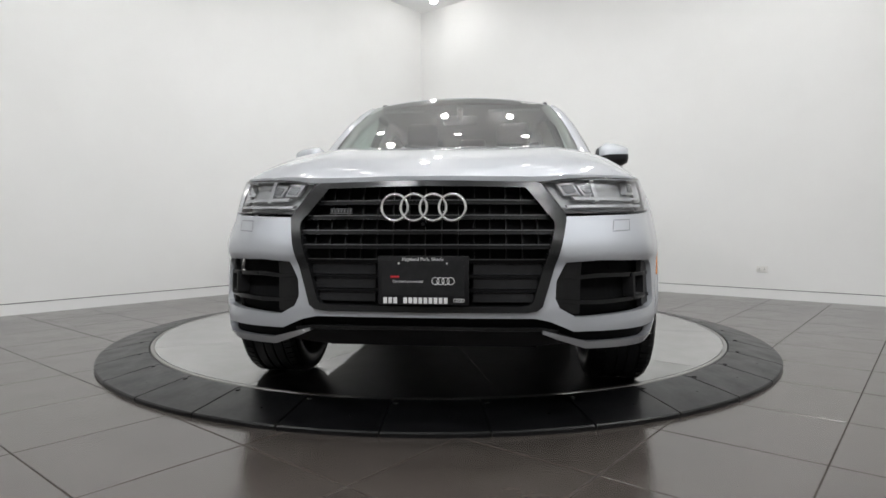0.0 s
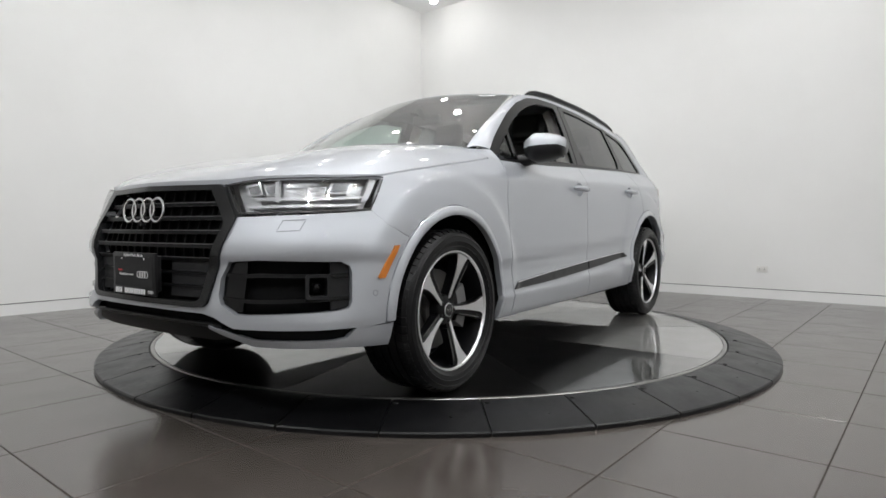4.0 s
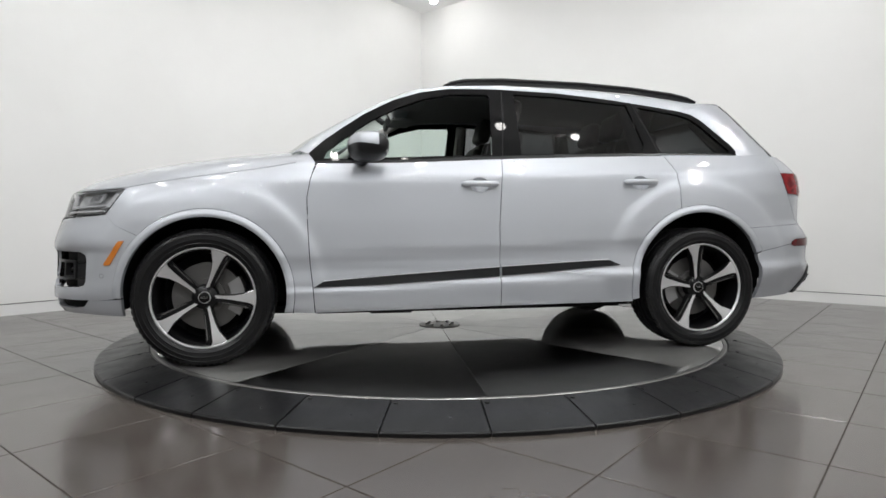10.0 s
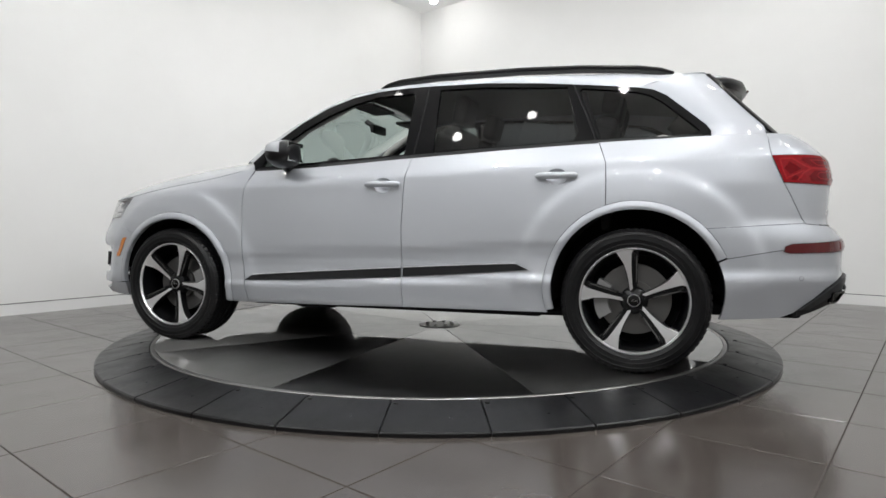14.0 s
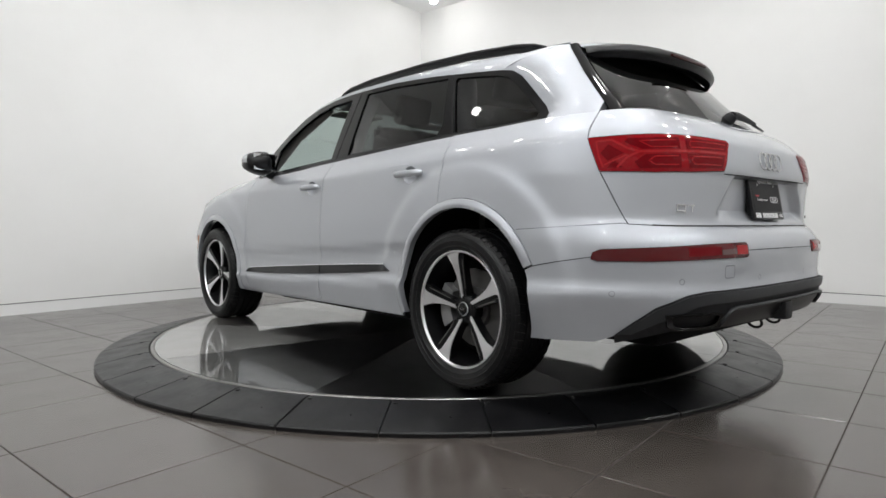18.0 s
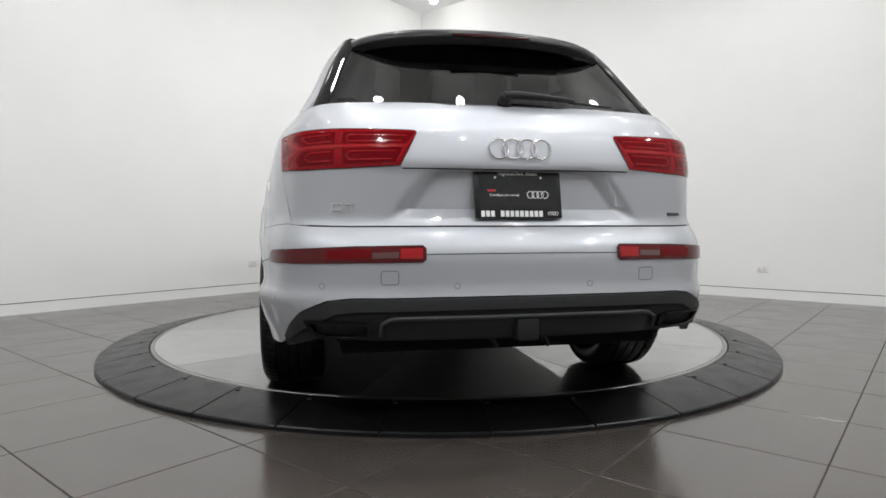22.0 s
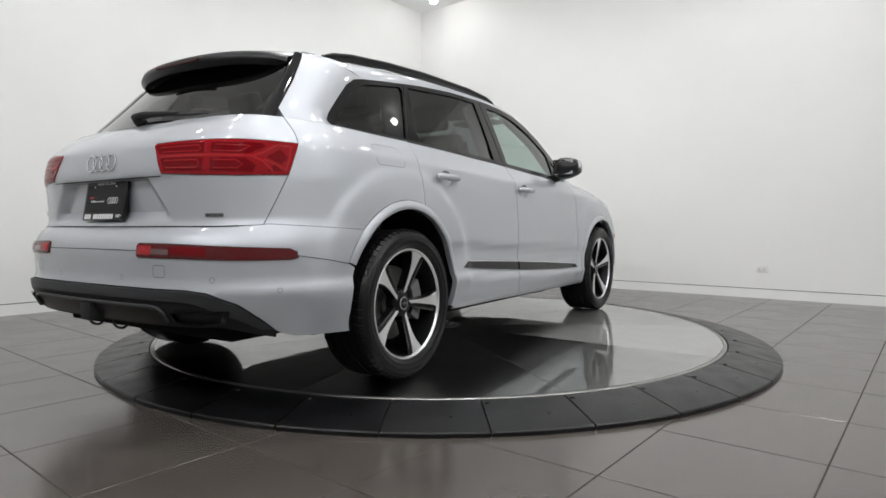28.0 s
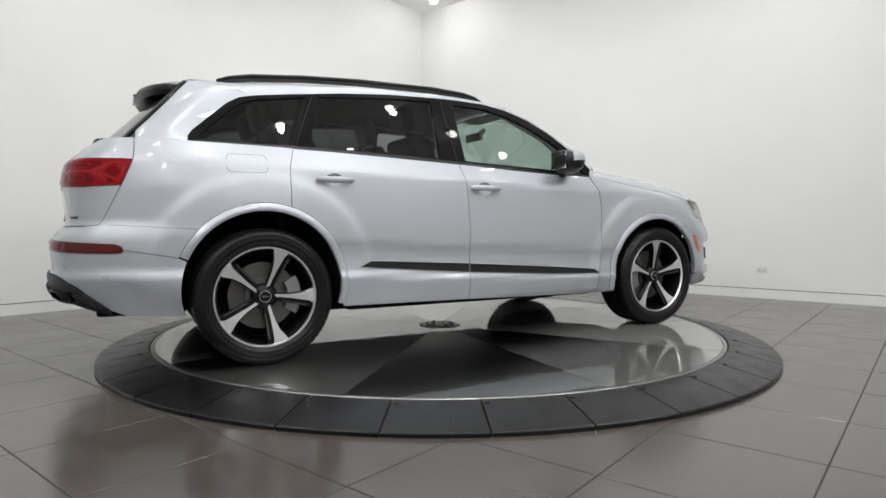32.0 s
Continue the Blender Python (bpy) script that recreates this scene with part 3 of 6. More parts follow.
def panel(poly, place, du=0.04, dv=0.03, depth=0.012, proud=0.0, holes=()):
    """Sheet with the outline poly (u, v), laid on the surface place(u, v, proud), with edges turned in by depth."""
    step = min(du, dv)
    pts, edges = [], []
    for loop in (poly, *holes):
        ring = []
        for q in densify(loop, step):
            if not ring or math.hypot(q[0] - ring[-1][0], q[1] - ring[-1][1]) > 1e-5:
                ring.append(q)
        if math.hypot(ring[0][0] - ring[-1][0], ring[0][1] - ring[-1][1]) < 1e-5:
            ring.pop()
        n0 = len(pts)
        pts += ring
        edges += [(n0 + k, n0 + (k + 1) % len(ring)) for k in range(len(ring))]
    rim_pts = np.array(pts)
    (u0, v0), (u1, v1) = rim_pts.min(0), rim_pts.max(0)
    for u in np.arange(u0 + du / 2, u1, du):
        for v in np.arange(v0 + dv / 2, v1, dv):
            if (np.hypot(rim_pts[:, 0] - u, rim_pts[:, 1] - v)).min() > 0.5 * step:
                pts.append((float(u), float(v)))
    flat, _, tris, *_ = geometry.delaunay_2d_cdt([Vector(q) for q in pts], edges, [], 4, 1e-6)
    bm = bmesh.new()
    verts = [bm.verts.new(place(q.x, q.y, proud)) for q in flat]
    for t in tris:
        mid = sum((flat[k] for k in t), Vector((0, 0))) / 3
        if not any(inside(mid, h) for h in holes):
            bm.faces.new([verts[k] for k in t])
    where = dict(zip(verts, flat))
    if depth:
        rim = [e for e in bm.edges if len(e.link_faces) == 1]
        deep = {}
        for e in rim:
            for v in e.verts:
                if v not in deep:
                    q = where[v]
                    deep[v] = bm.verts.new(place(q.x, q.y, proud - depth))
        for e in rim:
            a, b = e.verts
            bm.faces.new((a, b, deep[b], deep[a]))
    bmesh.ops.delete(bm, geom=[v for v in bm.verts if not v.link_faces], context="VERTS")
    bmesh.ops.recalc_face_normals(bm, faces=bm.faces[:])
    return bm


FLIP = Matrix.Diagonal((1, -1, 1, 1))


def both(name, bm, mat, parent=None, label="", smooth=32):
    """A part on the car's left and its mirror image on the right."""
    me = mesh_of(name, bm, mat, smooth=smooth)
    p = parent if isinstance(parent, tuple) else (parent or car, parent or car)
    left = part(name, me, None, p[0], label)
    right = part(name, me, None, p[1], label, m=FLIP if p[1] is car else None)
    return left, right


def side(points):
    return [(s_of_x(x), z) for x, z in points]


def arc(k, r, a0, a1, n=24):
    cx, cz = ARCHES[k]
    return [(cx + r * math.cos(radians(a0 + (a1 - a0) * j / n)), cz + r * math.sin(radians(a0 + (a1 - a0) * j / n))) for j in range(n + 1)]


def grid_patch(rows):
    """A smooth sheet through rows of points."""
    bm = bmesh.new()
    vs = [[bm.verts.new(p) for p in row] for row in rows]
    for a, b in zip(vs, vs[1:]):
        for k in range(len(a) - 1):
            bm.faces.new((a[k], a[k + 1], b[k + 1], b[k]))
    bmesh.ops.recalc_face_normals(bm, faces=bm.faces[:])
    return bm


def shell(bm, d):
    """Gives a sheet on the car's left or middle the thickness d towards the inside."""
    bm.normal_update()
    if sum((f.normal.y * 1.0 + f.normal.z) * f.calc_area() for f in bm.faces) < 0:
        bmesh.ops.reverse_faces(bm, faces=bm.faces[:])
        bm.normal_update()
    faces, rim = bm.faces[:], [e for e in bm.edges if len(e.link_faces) == 1]
    inner = {v: bm.verts.new(v.co - v.normal * d) for v in bm.verts[:]}
    for f in faces:
        bm.faces.new([inner[v] for v in reversed(f.verts)])
    for e in rim:
        a, b = e.verts
        bm.faces.new((a, b, inner[b], inner[a]))
    bmesh.ops.recalc_face_normals(bm, faces=bm.faces[:])
    return bm


def thick(bm, d):
    bmesh.ops.solidify(bm, geom=bm.faces[:], thickness=d)
    return bm


def rod(points, r, n=10, flat=1.0, caps=True):
    """A round bar along points; flat squeezes it in z."""
    bm = bmesh.new()
    pts = [Vector(p) for p in points]
    rings = []
    for k, p in enumerate(pts):
        d = (pts[min(k + 1, len(pts) - 1)] - pts[max(k - 1, 0)]).normalized()
        a = d.cross(Vector((0, 0, 1)))
        a = a.normalized() if a.length > 1e-4 else Vector((1, 0, 0))
        b = a.cross(d)
        rr = r[k] if isinstance(r, (list, tuple)) else r
        rings.append([bm.verts.new(p + a * rr * math.cos(2 * math.pi * j / n) + b * rr * flat * math.sin(2 * math.pi * j / n)) for j in range(n)])
    for a, b in zip(rings, rings[1:]):
        for j in range(n):
            bm.faces.new((a[j], a[(j + 1) % n], b[(j + 1) % n], b[j]))
    if caps:
        bm.faces.new(rings[0][::-1])
        bm.faces.new(rings[-1])
    bmesh.ops.recalc_face_normals(bm, faces=bm.faces[:])
    return bm


def ribbon(points, place, width, proud=0.0012, closed=False):
    """A thin dark joint drawn along (u, v) points."""
    bm = bmesh.new()
    n = len(points)
    rows = []
    for k, p in enumerate(points):
        a = points[(k - 1) % n] if closed else points[max(k - 1, 0)]
        b = points[(k + 1) % n] if closed else points[min(k + 1, n - 1)]
        d = (b[0] - a[0], b[1] - a[1])
        L = math.hypot(*d) or 1
        nx, ny = -d[1] / L * width / 2, d[0] / L * width / 2
        rows.append((bm.verts.new(place(p[0] + nx, p[1] + ny, proud)), bm.verts.new(place(p[0] - nx, p[1] - ny, proud))))
    for k in range(n if closed else n - 1):
        a, b = rows[k], rows[(k + 1) % n]
        bm.faces.new((a[0], a[1], b[1], b[0]))
    bmesh.ops.recalc_face_normals(bm, faces=bm.faces[:])
    return bm


def rounded(u0, u1, v0, v1, r, n=5):
    out = []
    for cu, cv, a in ((u1 - r, v1 - r, 0), (u0 + r, v1 - r, 90), (u0 + r, v0 + r, 180), (u1 - r, v0 + r, 270)):
        out += [(cu + r * math.cos(radians(a + 90 * k / n)), cv + r * math.sin(radians(a + 90 * k / n))) for k in range(n + 1)]
    return out


car = tagged(new("car"), "silver SUV with black trim, driver's window open, on a turntable", "car")
G = 0.0022      # half a panel gap

# seams, as (x, z)
SEAM_F = [(.893, .276), (.903, .42), (.918, .55), (.93, .77), (.933, .93), (.912, 1.04), (.885, 1.125)]
SEAM_B = [(-.196, .29), (-.19, .5), (-.186, .77), (-.202, 1.03), (-.222, 1.172)]
SEAM_C = [(-1.352, .93), (-1.352, 1.0), (-1.346, 1.104), (-1.305, 1.214)]
FENDER_TOP = [(.89, 1.135), (1.0, 1.128), (1.1, 1.108), (1.25, 1.082), (1.45, 1.052), (1.6, 1.028), (1.75, 1.003), (1.90, .975)]


def shift(points, dx, dz=0.0):
    return [(x + dx, z + dz) for x, z in points]


# front wings
wing = ([(1.055, .277)] + shift(SEAM_F, G)[:-1] + [(.89, 1.118)] + FENDER_TOP + [(1.915, .955), (1.955, .90), (1.99, .832), (1.93, .775)]
        + arc(0, FLARE_R - .0003, 44, 190, 36) + [(1.035, .35)])
both("front_wing", panel(side([(.893 + G, .276)] + shift(SEAM_F, G)[1:-1] + wing[wing.index((.89, 1.118)):-1] + [(1.012, .277)]), skin, .022, .014), PAINT)
HANDLES = ((-.066, 1.010), (-1.092, 1.032))


def cup_ring(k, grow=1.0):
    s, z = s_of_x(HANDLES[k][0]), HANDLES[k][1]
    return [(s + .058 * grow * math.cos(a), z + .045 * grow * math.sin(a)) for a in [2 * math.pi * i / 24 for i in range(24)]]


# front doors
door = shift(SEAM_F, -G)[:-1] + [(.875, 1.128)] + [(x, float(BELT(x)) - .004) for x in (.7, .44, .2, 0.0, -.15)] + [(-.222 + G, 1.172)] + shift(SEAM_B, G)[::-1][1:] + [(.3, .281)]
doors_f = both("front_door", panel(side(door), skin, .022, .012, .012, 0.0, [cup_ring(0)]), PAINT, None, "", 16)
# rear doors
door = (shift(SEAM_B, -G) + [(x, float(BELT(x)) - .004) for x in (-.4, -.78, -1.1, -1.29)] + shift(SEAM_C, G)[::-1]
        + arc(1, FLARE_R - .0003, 71.9, -12, 26) + [(-1.046, .298)])
doors_r = both("rear_door", panel(side(door), skin, .022, .012, .012, 0.0, [cup_ring(1)]), PAINT, None, "", 16)
# rear quarters
TAIL_SHUT = [(-2.165, 1.236), (-2.150, 1.165), (-2.150, 1.118), (-2.207, .978), (-2.262, .87), (-2.300, .800), (-2.316, .776)]
quarter = (shift(SEAM_C, -G) + [(x, float(BELT(x)) - .002) for x in (-1.36, -1.5, -1.7, -1.86, -2.0)] + shift(TAIL_SHUT, G)
           + [(-2.30, .7795), (-2.1, .769), (-1.95, .760)] + arc(1, FLARE_R - .0003, 136, 72.5, 20))
both("rear_quarter", panel(side(quarter), skin, .022, .014), PAINT)
# arch flares: a rounded lip, flush with the bumper at its rear end
def lip_place(k, taper_from):
    cx, cz = ARCHES[k]

    def place(s, z, proud=0.0):
        x = float(np.interp(s, PATH_S, PATH[:, 0]))
        t = min(1, max(0, (math.hypot(x - cx, z - cz) - ARCH_R) / (FLARE_R - ARCH_R)))
        angle = math.degrees(math.atan2(z - cz, x - cx))
        ease = min(1, max(.15, (taper_from - angle) / 18)) if angle > 90 else 1
        return skin(s, z, proud + ease * (.003 + .014 * math.sin(math.pi * (.5 + .5 * t)) - .007 * max(0, .3 - t) / .3))
    return place


FLARE_RINGS = (arc(0, FLARE_R - .003, 194, 4, 60) + [(ARCHES[0][0] + FLARE_R - .006, .385), (ARCHES[0][0] + ARCH_R - .002, .385)] + arc(0, ARCH_R, 2, 195, 60),
               arc(1, FLARE_R - .003, 157, -14, 60) + arc(1, ARCH_R, -14, 157, 60))
for k, taper_from in ((0, 400), (1, 160)):
    both("wheel_arch_trim", panel(side(FLARE_RINGS[k]), lip_place(k, taper_from), .014, .010, .03, .0), PAINT, None, "", 60)
# sills behind the front wheel and ahead of the rear wheel belong to the doors; black liners close the arches
for k in (0, 1):
    cx, cz = ARCHES[k]
    bm = bmesh.new()
    rows = []
    for y in (.915, .88, .62, .45):
        rows.append([bm.verts.new((cx + (ARCH_R + .012) * math.cos(radians(a)), y, cz + (ARCH_R + .012) * math.sin(radians(a)))) for a in range(-10, 195, 8)])
    for a, b in zip(rows, rows[1:]):
        for j in range(len(a) - 1):
            bm.faces.new((a[j], a[j + 1], b[j + 1], b[j]))
    bm.faces.new(rows[-1])
    both("arch_liner", bm, UNDER)
# body strips along the doors
both("side_moulding", panel(side([(.898, .424), (.845, .456), (.4, .487), (-.183, .523), (-.183, .4695), (.5, .434)]), skin, .05, .02, .012, .010), TRIM_BLACK, None, "dark grey strip along the door")
both("side_moulding", panel(side([(-.199, .524), (-.62, .547), (-.875, .559), (-.948, .528), (-.5, .492), (-.199, .4715)]), skin, .05, .02, .012, .010), TRIM_BLACK, None, "dark grey strip along the door")
both("chrome_line", panel(side([(.845, .4575), (.4, .4885), (-.183, .5245), (-.183, .529), (.4, .493), (.84, .462)]), skin, .06, .02, .004, .012), MACHINED)
both("chrome_line", panel(side([(-.199, .5255), (-.62, .5485), (-.875, .5605), (-.87, .565), (-.62, .553), (-.199, .530)]), skin, .06, .02, .004, .012), MACHINED)


# ---- nose ----
def front(points):
    return [(s_of_front_y(y), z) for y, z in points]


GRILLE_OUT = [(0.0, .940), (.425, .936), (.450, .926), (.541, .805), (.538, .788), (.437, .472), (.415, .455), (.38, .450), (0.0, .448)]
GRILLE_IN = [(0.0, .918), (.385, .914), (.491, .785), (.490, .765), (.405, .492), (.39, .477), (.36, .473), (0.0, .471)]


def mirrored(half):
    return half + [(-y, z) for y, z in half[::-1] if y]


grille = part("grille", panel(front(mirrored(GRILLE_OUT)), skin, .03, .03, .05, .012, [front(mirrored(GRILLE_IN))]), FRAME_GREY, car, "dark grey single-frame grille with black slats", smooth=32)
part("grille_back", panel(front(mirrored([(0.0, .925), (.40, .922), (.505, .78), (.415, .468), (0.0, .462)])), skin, .05, .05, 0, -.055), UNDER, grille)


def half_width(z, pts=tuple(GRILLE_IN[1:7])):
    zs = [p[1] for p in pts][::-1]
    ys = [p[0] for p in pts][::-1]
    return float(np.interp(z, zs, ys))


for z, tall in ((.857, .014), (.800, .014), (.744, .014), (.690, .014), (.636, .013), (.580, .009), (.527, .009)):
    w = half_width(z) + .012
    low, high = z - tall / 2, z + tall / 2
    part("slat", panel(front([(-w, low), (w, low), (w, high), (-w, high)]), skin, .04, .03, .045, -.010), GRILLE_BLACK, grille)
    if z > .6:
        # thin lighter strip: the highlight along the slat's top, put into the colour
        part("slat_highlight", panel(front([(-w + .01, high + .0005), (w - .01, high + .0005), (w - .01, high + .0035), (-w + .01, high + .0035)]), skin, .05, .03, .008, -.008), BAND, grille)
for z0, z1 in ((.587, .627), (.534, .574), (.486, .521)):
    w = half_width((z0 + z1) / 2)
    for y0, y1 in ((-w, -.185), (.185, w)):
        part("lower_mesh", panel(front([(y0, z0), (y1, z0), (y1, z1), (y0, z1)]), skin, .04, .03, .01, -.018), PLASTIC, grille)
for z0, z1 in ((.806, .851), (.750, .794), (.696, .738), (.642, .684), (.864, .912)):
    w = half_width((z0 + z1) / 2) - .03
    for k in range(-7, 8):
        if abs(k) * .062 < w:
            part("grille_fin", panel(front([(k * .062 - .003, z0), (k * .062 + .003, z0), (k * .062 + .003, z1), (k * .062 - .003, z1)]), skin, .03, .03, .02, -.032), GRILLE_BLACK, grille)
part("front_camera", lathe([(0, .012), (.006, .012), (.011, .004), (.013, -.01)], 14), GLOSS_BLACK, grille, smooth=40,
                  m=Matrix.Translation(skin(0, .775, .004)) @ pose(0, 0, 0, 0, 90, 0))


def emblem(name, parent, place, spacing, radius, tube, label):
    ring = mesh_of("ring", lathe([(radius + tube * math.cos(a), tube * .8 * math.sin(a)) for a in [2 * math.pi * k / 10 for k in range(10)]], 40, closed=True), CHROME, smooth=80)
    for k in range(4):
        m = place((k - 1.5) * spacing)
        part("emblem_ring", ring, None, parent, label, m=m)


emblem("emblem", grille, lambda y: Matrix.Translation((2.420, y, .837)) @ pose(0, 0, 0, 0, 84, 0), .0715, .049, .0058, "chrome emblem ring")


def badge(parent, spots, mat=CHROME):
    """Small raised bars where a name badge sits."""
    for bm in spots:
        part("badge_bar", bm, mat, parent, smooth=40)


badge(grille, [box(.006, .085, .003, (2.398, -.315, .833), .001), box(.006, .085, .003, (2.398, -.315, .817), .001)]
      + [box(.006, .006, .009, (2.398, -.351 + .012 * k, .825), .001) for k in range(7)], LAMP_GREY)


# bumper cover with the corner intakes cut out
INTAKE = front([(.530, .632), (.493, .565), (.487, .50), (.502, .465), (.560, .432), (.60, .430)]) + side([(2.14, .443), (2.105, .452), (2.093, .475), (2.090, .59), (2.098, .615), (2.13, .632)]) + front([(.66, .640)])
bumper = (front([(.543, .803), (.440, .470), (.416, .4525), (.0, .4445), (.0, .428), (.41, .428), (.47, .415), (.555, .377)])
          + side([(2.20, .374), (2.10, .374), (2.0, .3745), (1.9465, .381)]) + side([(1.9465, .42), (1.9455, .45)]) + side(arc(0, FLARE_R - .0003, 11, 43.7, 10))
          + side([(1.9293, .7735), (1.9893, .8305)]) + side([(2.05, .825), (2.15, .818), (2.25, .812)]))
cover_l, cover_r = both("front_bumper", panel(bumper, skin, .03, .014, .03, 0.0, [INTAKE]), PAINT)
for s_ in (1, -1):
    m = None if s_ == 1 else FLIP
    inner = part("air_intake", panel(INTAKE, skin, .03, .03, .0, -.06), UNDER, car, "black corner air intake with slats", m=m)
    if s_ == 1:
        intake_meshes = []
        for poly in (front([(.51, .588), (.58, .583), (.66, .590)]) + side([(2.10, .585), (2.10, .572)]) + front([(.66, .573), (.58, .568), (.51, .575)]),
                     front([(.50, .498), (.58, .490), (.66, .490)]) + side([(2.10, .497), (2.10, .483)]) + front([(.66, .474), (.58, .476), (.50, .485)])):
            intake_meshes.append(mesh_of("intake_slat", panel(poly, skin, .03, .02, .03, -.012), GLOSS_BLACK, smooth=32))
        blade = mesh_of("intake_panel", panel(front([(.495, .625), (.495, .47), (.56, .44), (.585, .44), (.60, .632)]), skin, .03, .03, .02, -.022), GLOSS_BLACK, smooth=32)
        corner = mesh_of("intake_panel", panel(side([(2.165, .445), (2.10, .458), (2.095, .60), (2.10, .618), (2.165, .632)]), skin, .03, .03, .02, -.018), PLASTIC, smooth=32)
        pod_c = skin(s_of_x(2.215), .535, -.03)
        pod_frame = mesh_of("lamp_pod", panel(rounded(s_of_x(2.245), s_of_x(2.165), .490, .585, .012), skin, .03, .03, .05, -.004, [rounded(s_of_x(2.235), s_of_x(2.178), .502, .573, .008)]), PLASTIC, smooth=32)
        pod_lens = mesh_of("lamp_lens", lathe([(0, .012), (.012, .010), (.020, .0), (.022, -.03)], 18), GLOSS_BLACK, smooth=60)
    for me2 in intake_meshes + [blade, corner]:
        part(me2.name.split(".")[0], me2, None, inner)
    pod = part("lamp_pod", pod_frame, None, inner)
    part("lamp_lens", pod_lens, None, pod, m=Matrix.Translation(pod_c) @ pose(0, 0, 0, 0, 75, 35))

# lower mouth, chin and lip
part("lower_grille", panel(front(mirrored([(0, .430), (.41, .430), (.50, .405), (.50, .36), (0, .36)])), skin, .05, .04, .0, -.05), UNDER, car)
part("chin_strip", panel(front(mirrored([(0, .394), (.44, .392), (.50, .384), (.50, .372), (.44, .378), (0, .380)])), skin, .04, .02, .05, -.004), FRAME_GREY, car, "dark grey strip across the lower grille", smooth=32)
part("valance", panel(front(mirrored([(0, .381), (.50, .372), (.56, .350), (.52, .328), (.4, .315), (0, .311)])), skin, .05, .03, .03, -.012), GRILLE_BLACK, car, smooth=32)
both("lower_slot", panel(front([(.50, .40), (.62, .374)]) + side([(2.06, .374), (2.10, .330)]) + front([(.62, .318), (.54, .35)]), skin, .03, .03, 0, -.03), UNDER)
lip = (front([(.44, .383), (.56, .350), (.62, .333)]) + side([(2.16, .330), (2.11, .337), (2.075, .374), (2.0, .373), (1.905, .378), (1.908, .283), (2.03, .290), (2.12, .297)])
       + front([(.62, .303), (.50, .345), (.44, .370)]))
both("lower_lip", panel(lip, skin, .03, .025, .03, .003), PAINT)
# side markers and front corner sensor
both("side_marker", panel(side([(1.878, .692), (1.908, .690), (1.988, .567), (1.982, .560), (1.955, .562)]), skin, .02, .02, .01, .005), ORANGE, None, "amber side marker lamp")


def sensor(s, z, r=.011):
    ring = [(s + r * math.cos(a), z + r * math.sin(a)) for a in [2 * math.pi * k / 16 for k in range(16)]]
    return ribbon(ring, skin, .0028, .0015, True)


both("parking_sensor", sensor(s_of_x(2.0), .505), SENSOR)
both("washer_cover", ribbon(densify([(s_of_front_y(.738), .790), (s_of_front_y(.812), .793), (s_of_front_y(.806), .784), (s_of_front_y(.792), .752), (s_of_front_y(.720), .748), (s_of_front_y(.724), .758)], .02), skin, .004, .0012, True), SENSOR)

# ---- headlights ----
HEAD = front([(.540, .818)]) + side([(2.25, .822), (2.15, .827), (2.05, .831), (1.995, .836), (1.96, .885), (1.912, .955), (1.900, .968), (1.93, .971), (2.0, .966), (2.1, .958)]) + front([(.66, .952), (.55, .945), (.455, .932)])
head_l, head_r = both("headlight", panel(HEAD, skin, .03, .02, .02, -.055), HOUSING, None, "clear headlight with stepped chrome reflectors")
SIDES = (head_l, head_r)


def lamp_piece(poly, proud, mat, name, depth=.02):
    both(name, panel(poly, skin, .025, .02, depth, proud), mat, SIDES)


lamp_piece(front([(.565, .838)]) + side([(2.22, .842), (2.1, .845), (2.02, .850), (2.02, .858), (2.1, .855), (2.22, .852)]) + front([(.56, .848)]), -.02, REFLECTOR, "light_strip")
lamp_piece(front([(.60, .868)]) + side([(2.2, .868), (2.08, .874), (2.0, .880), (2.0, .888), (2.08, .884), (2.2, .880)]) + front([(.59, .880)]), -.022, REFLECTOR, "light_strip")
for y0, y1 in ((.545, .615), (.63, .70)):
    lamp_piece(front([(y0 + .015, .885), (y1 + .01, .890), (y1 - .01, .937), (y0 - .015, .930)]), -.03, REFLECTOR, "reflector")
    lamp_piece(front([(y0 + .022, .893), (y1 - .0, .897), (y1 - .018, .928), (y0 + .002, .922)]), -.026, LAMP_GREY, "reflector_bowl", .004)
lamp_piece(side([(2.16, .895), (2.06, .897), (2.03, .945), (2.13, .948)]), -.03, REFLECTOR, "reflector")
lamp_piece(side([(2.14, .905), (2.075, .906), (2.055, .937), (2.12, .939)]), -.026, LAMP_GREY, "reflector_bowl", .004)
lamp_piece(side([(2.02, .865), (1.985, .875), (1.925, .957), (1.955, .960)]), -.022, REFLECTOR, "light_strip")
lamp_piece(front([(.69, .862), (.712, .862), (.70, .945), (.682, .943)]), -.022, REFLECTOR, "divider")
both("headlight_seal", ribbon(densify(HEAD, .03), skin, .007, .0005, True), TRIM_BLACK, SIDES)
lens = both("headlight_lens", panel(HEAD, skin, .03, .02, .004, .001), LAMP_GLASS, SIDES, "clear lamp glass")
for ob in lens:
    ob.visible_shadow = False

# ---- bonnet ----
HOOD_FRONT = [(y, float(np.interp(y, (0, .42, .55, .70, .80, .88), (.948, .944, .954, .963, .970, .979)))) for y in np.linspace(0, .80, 17)]
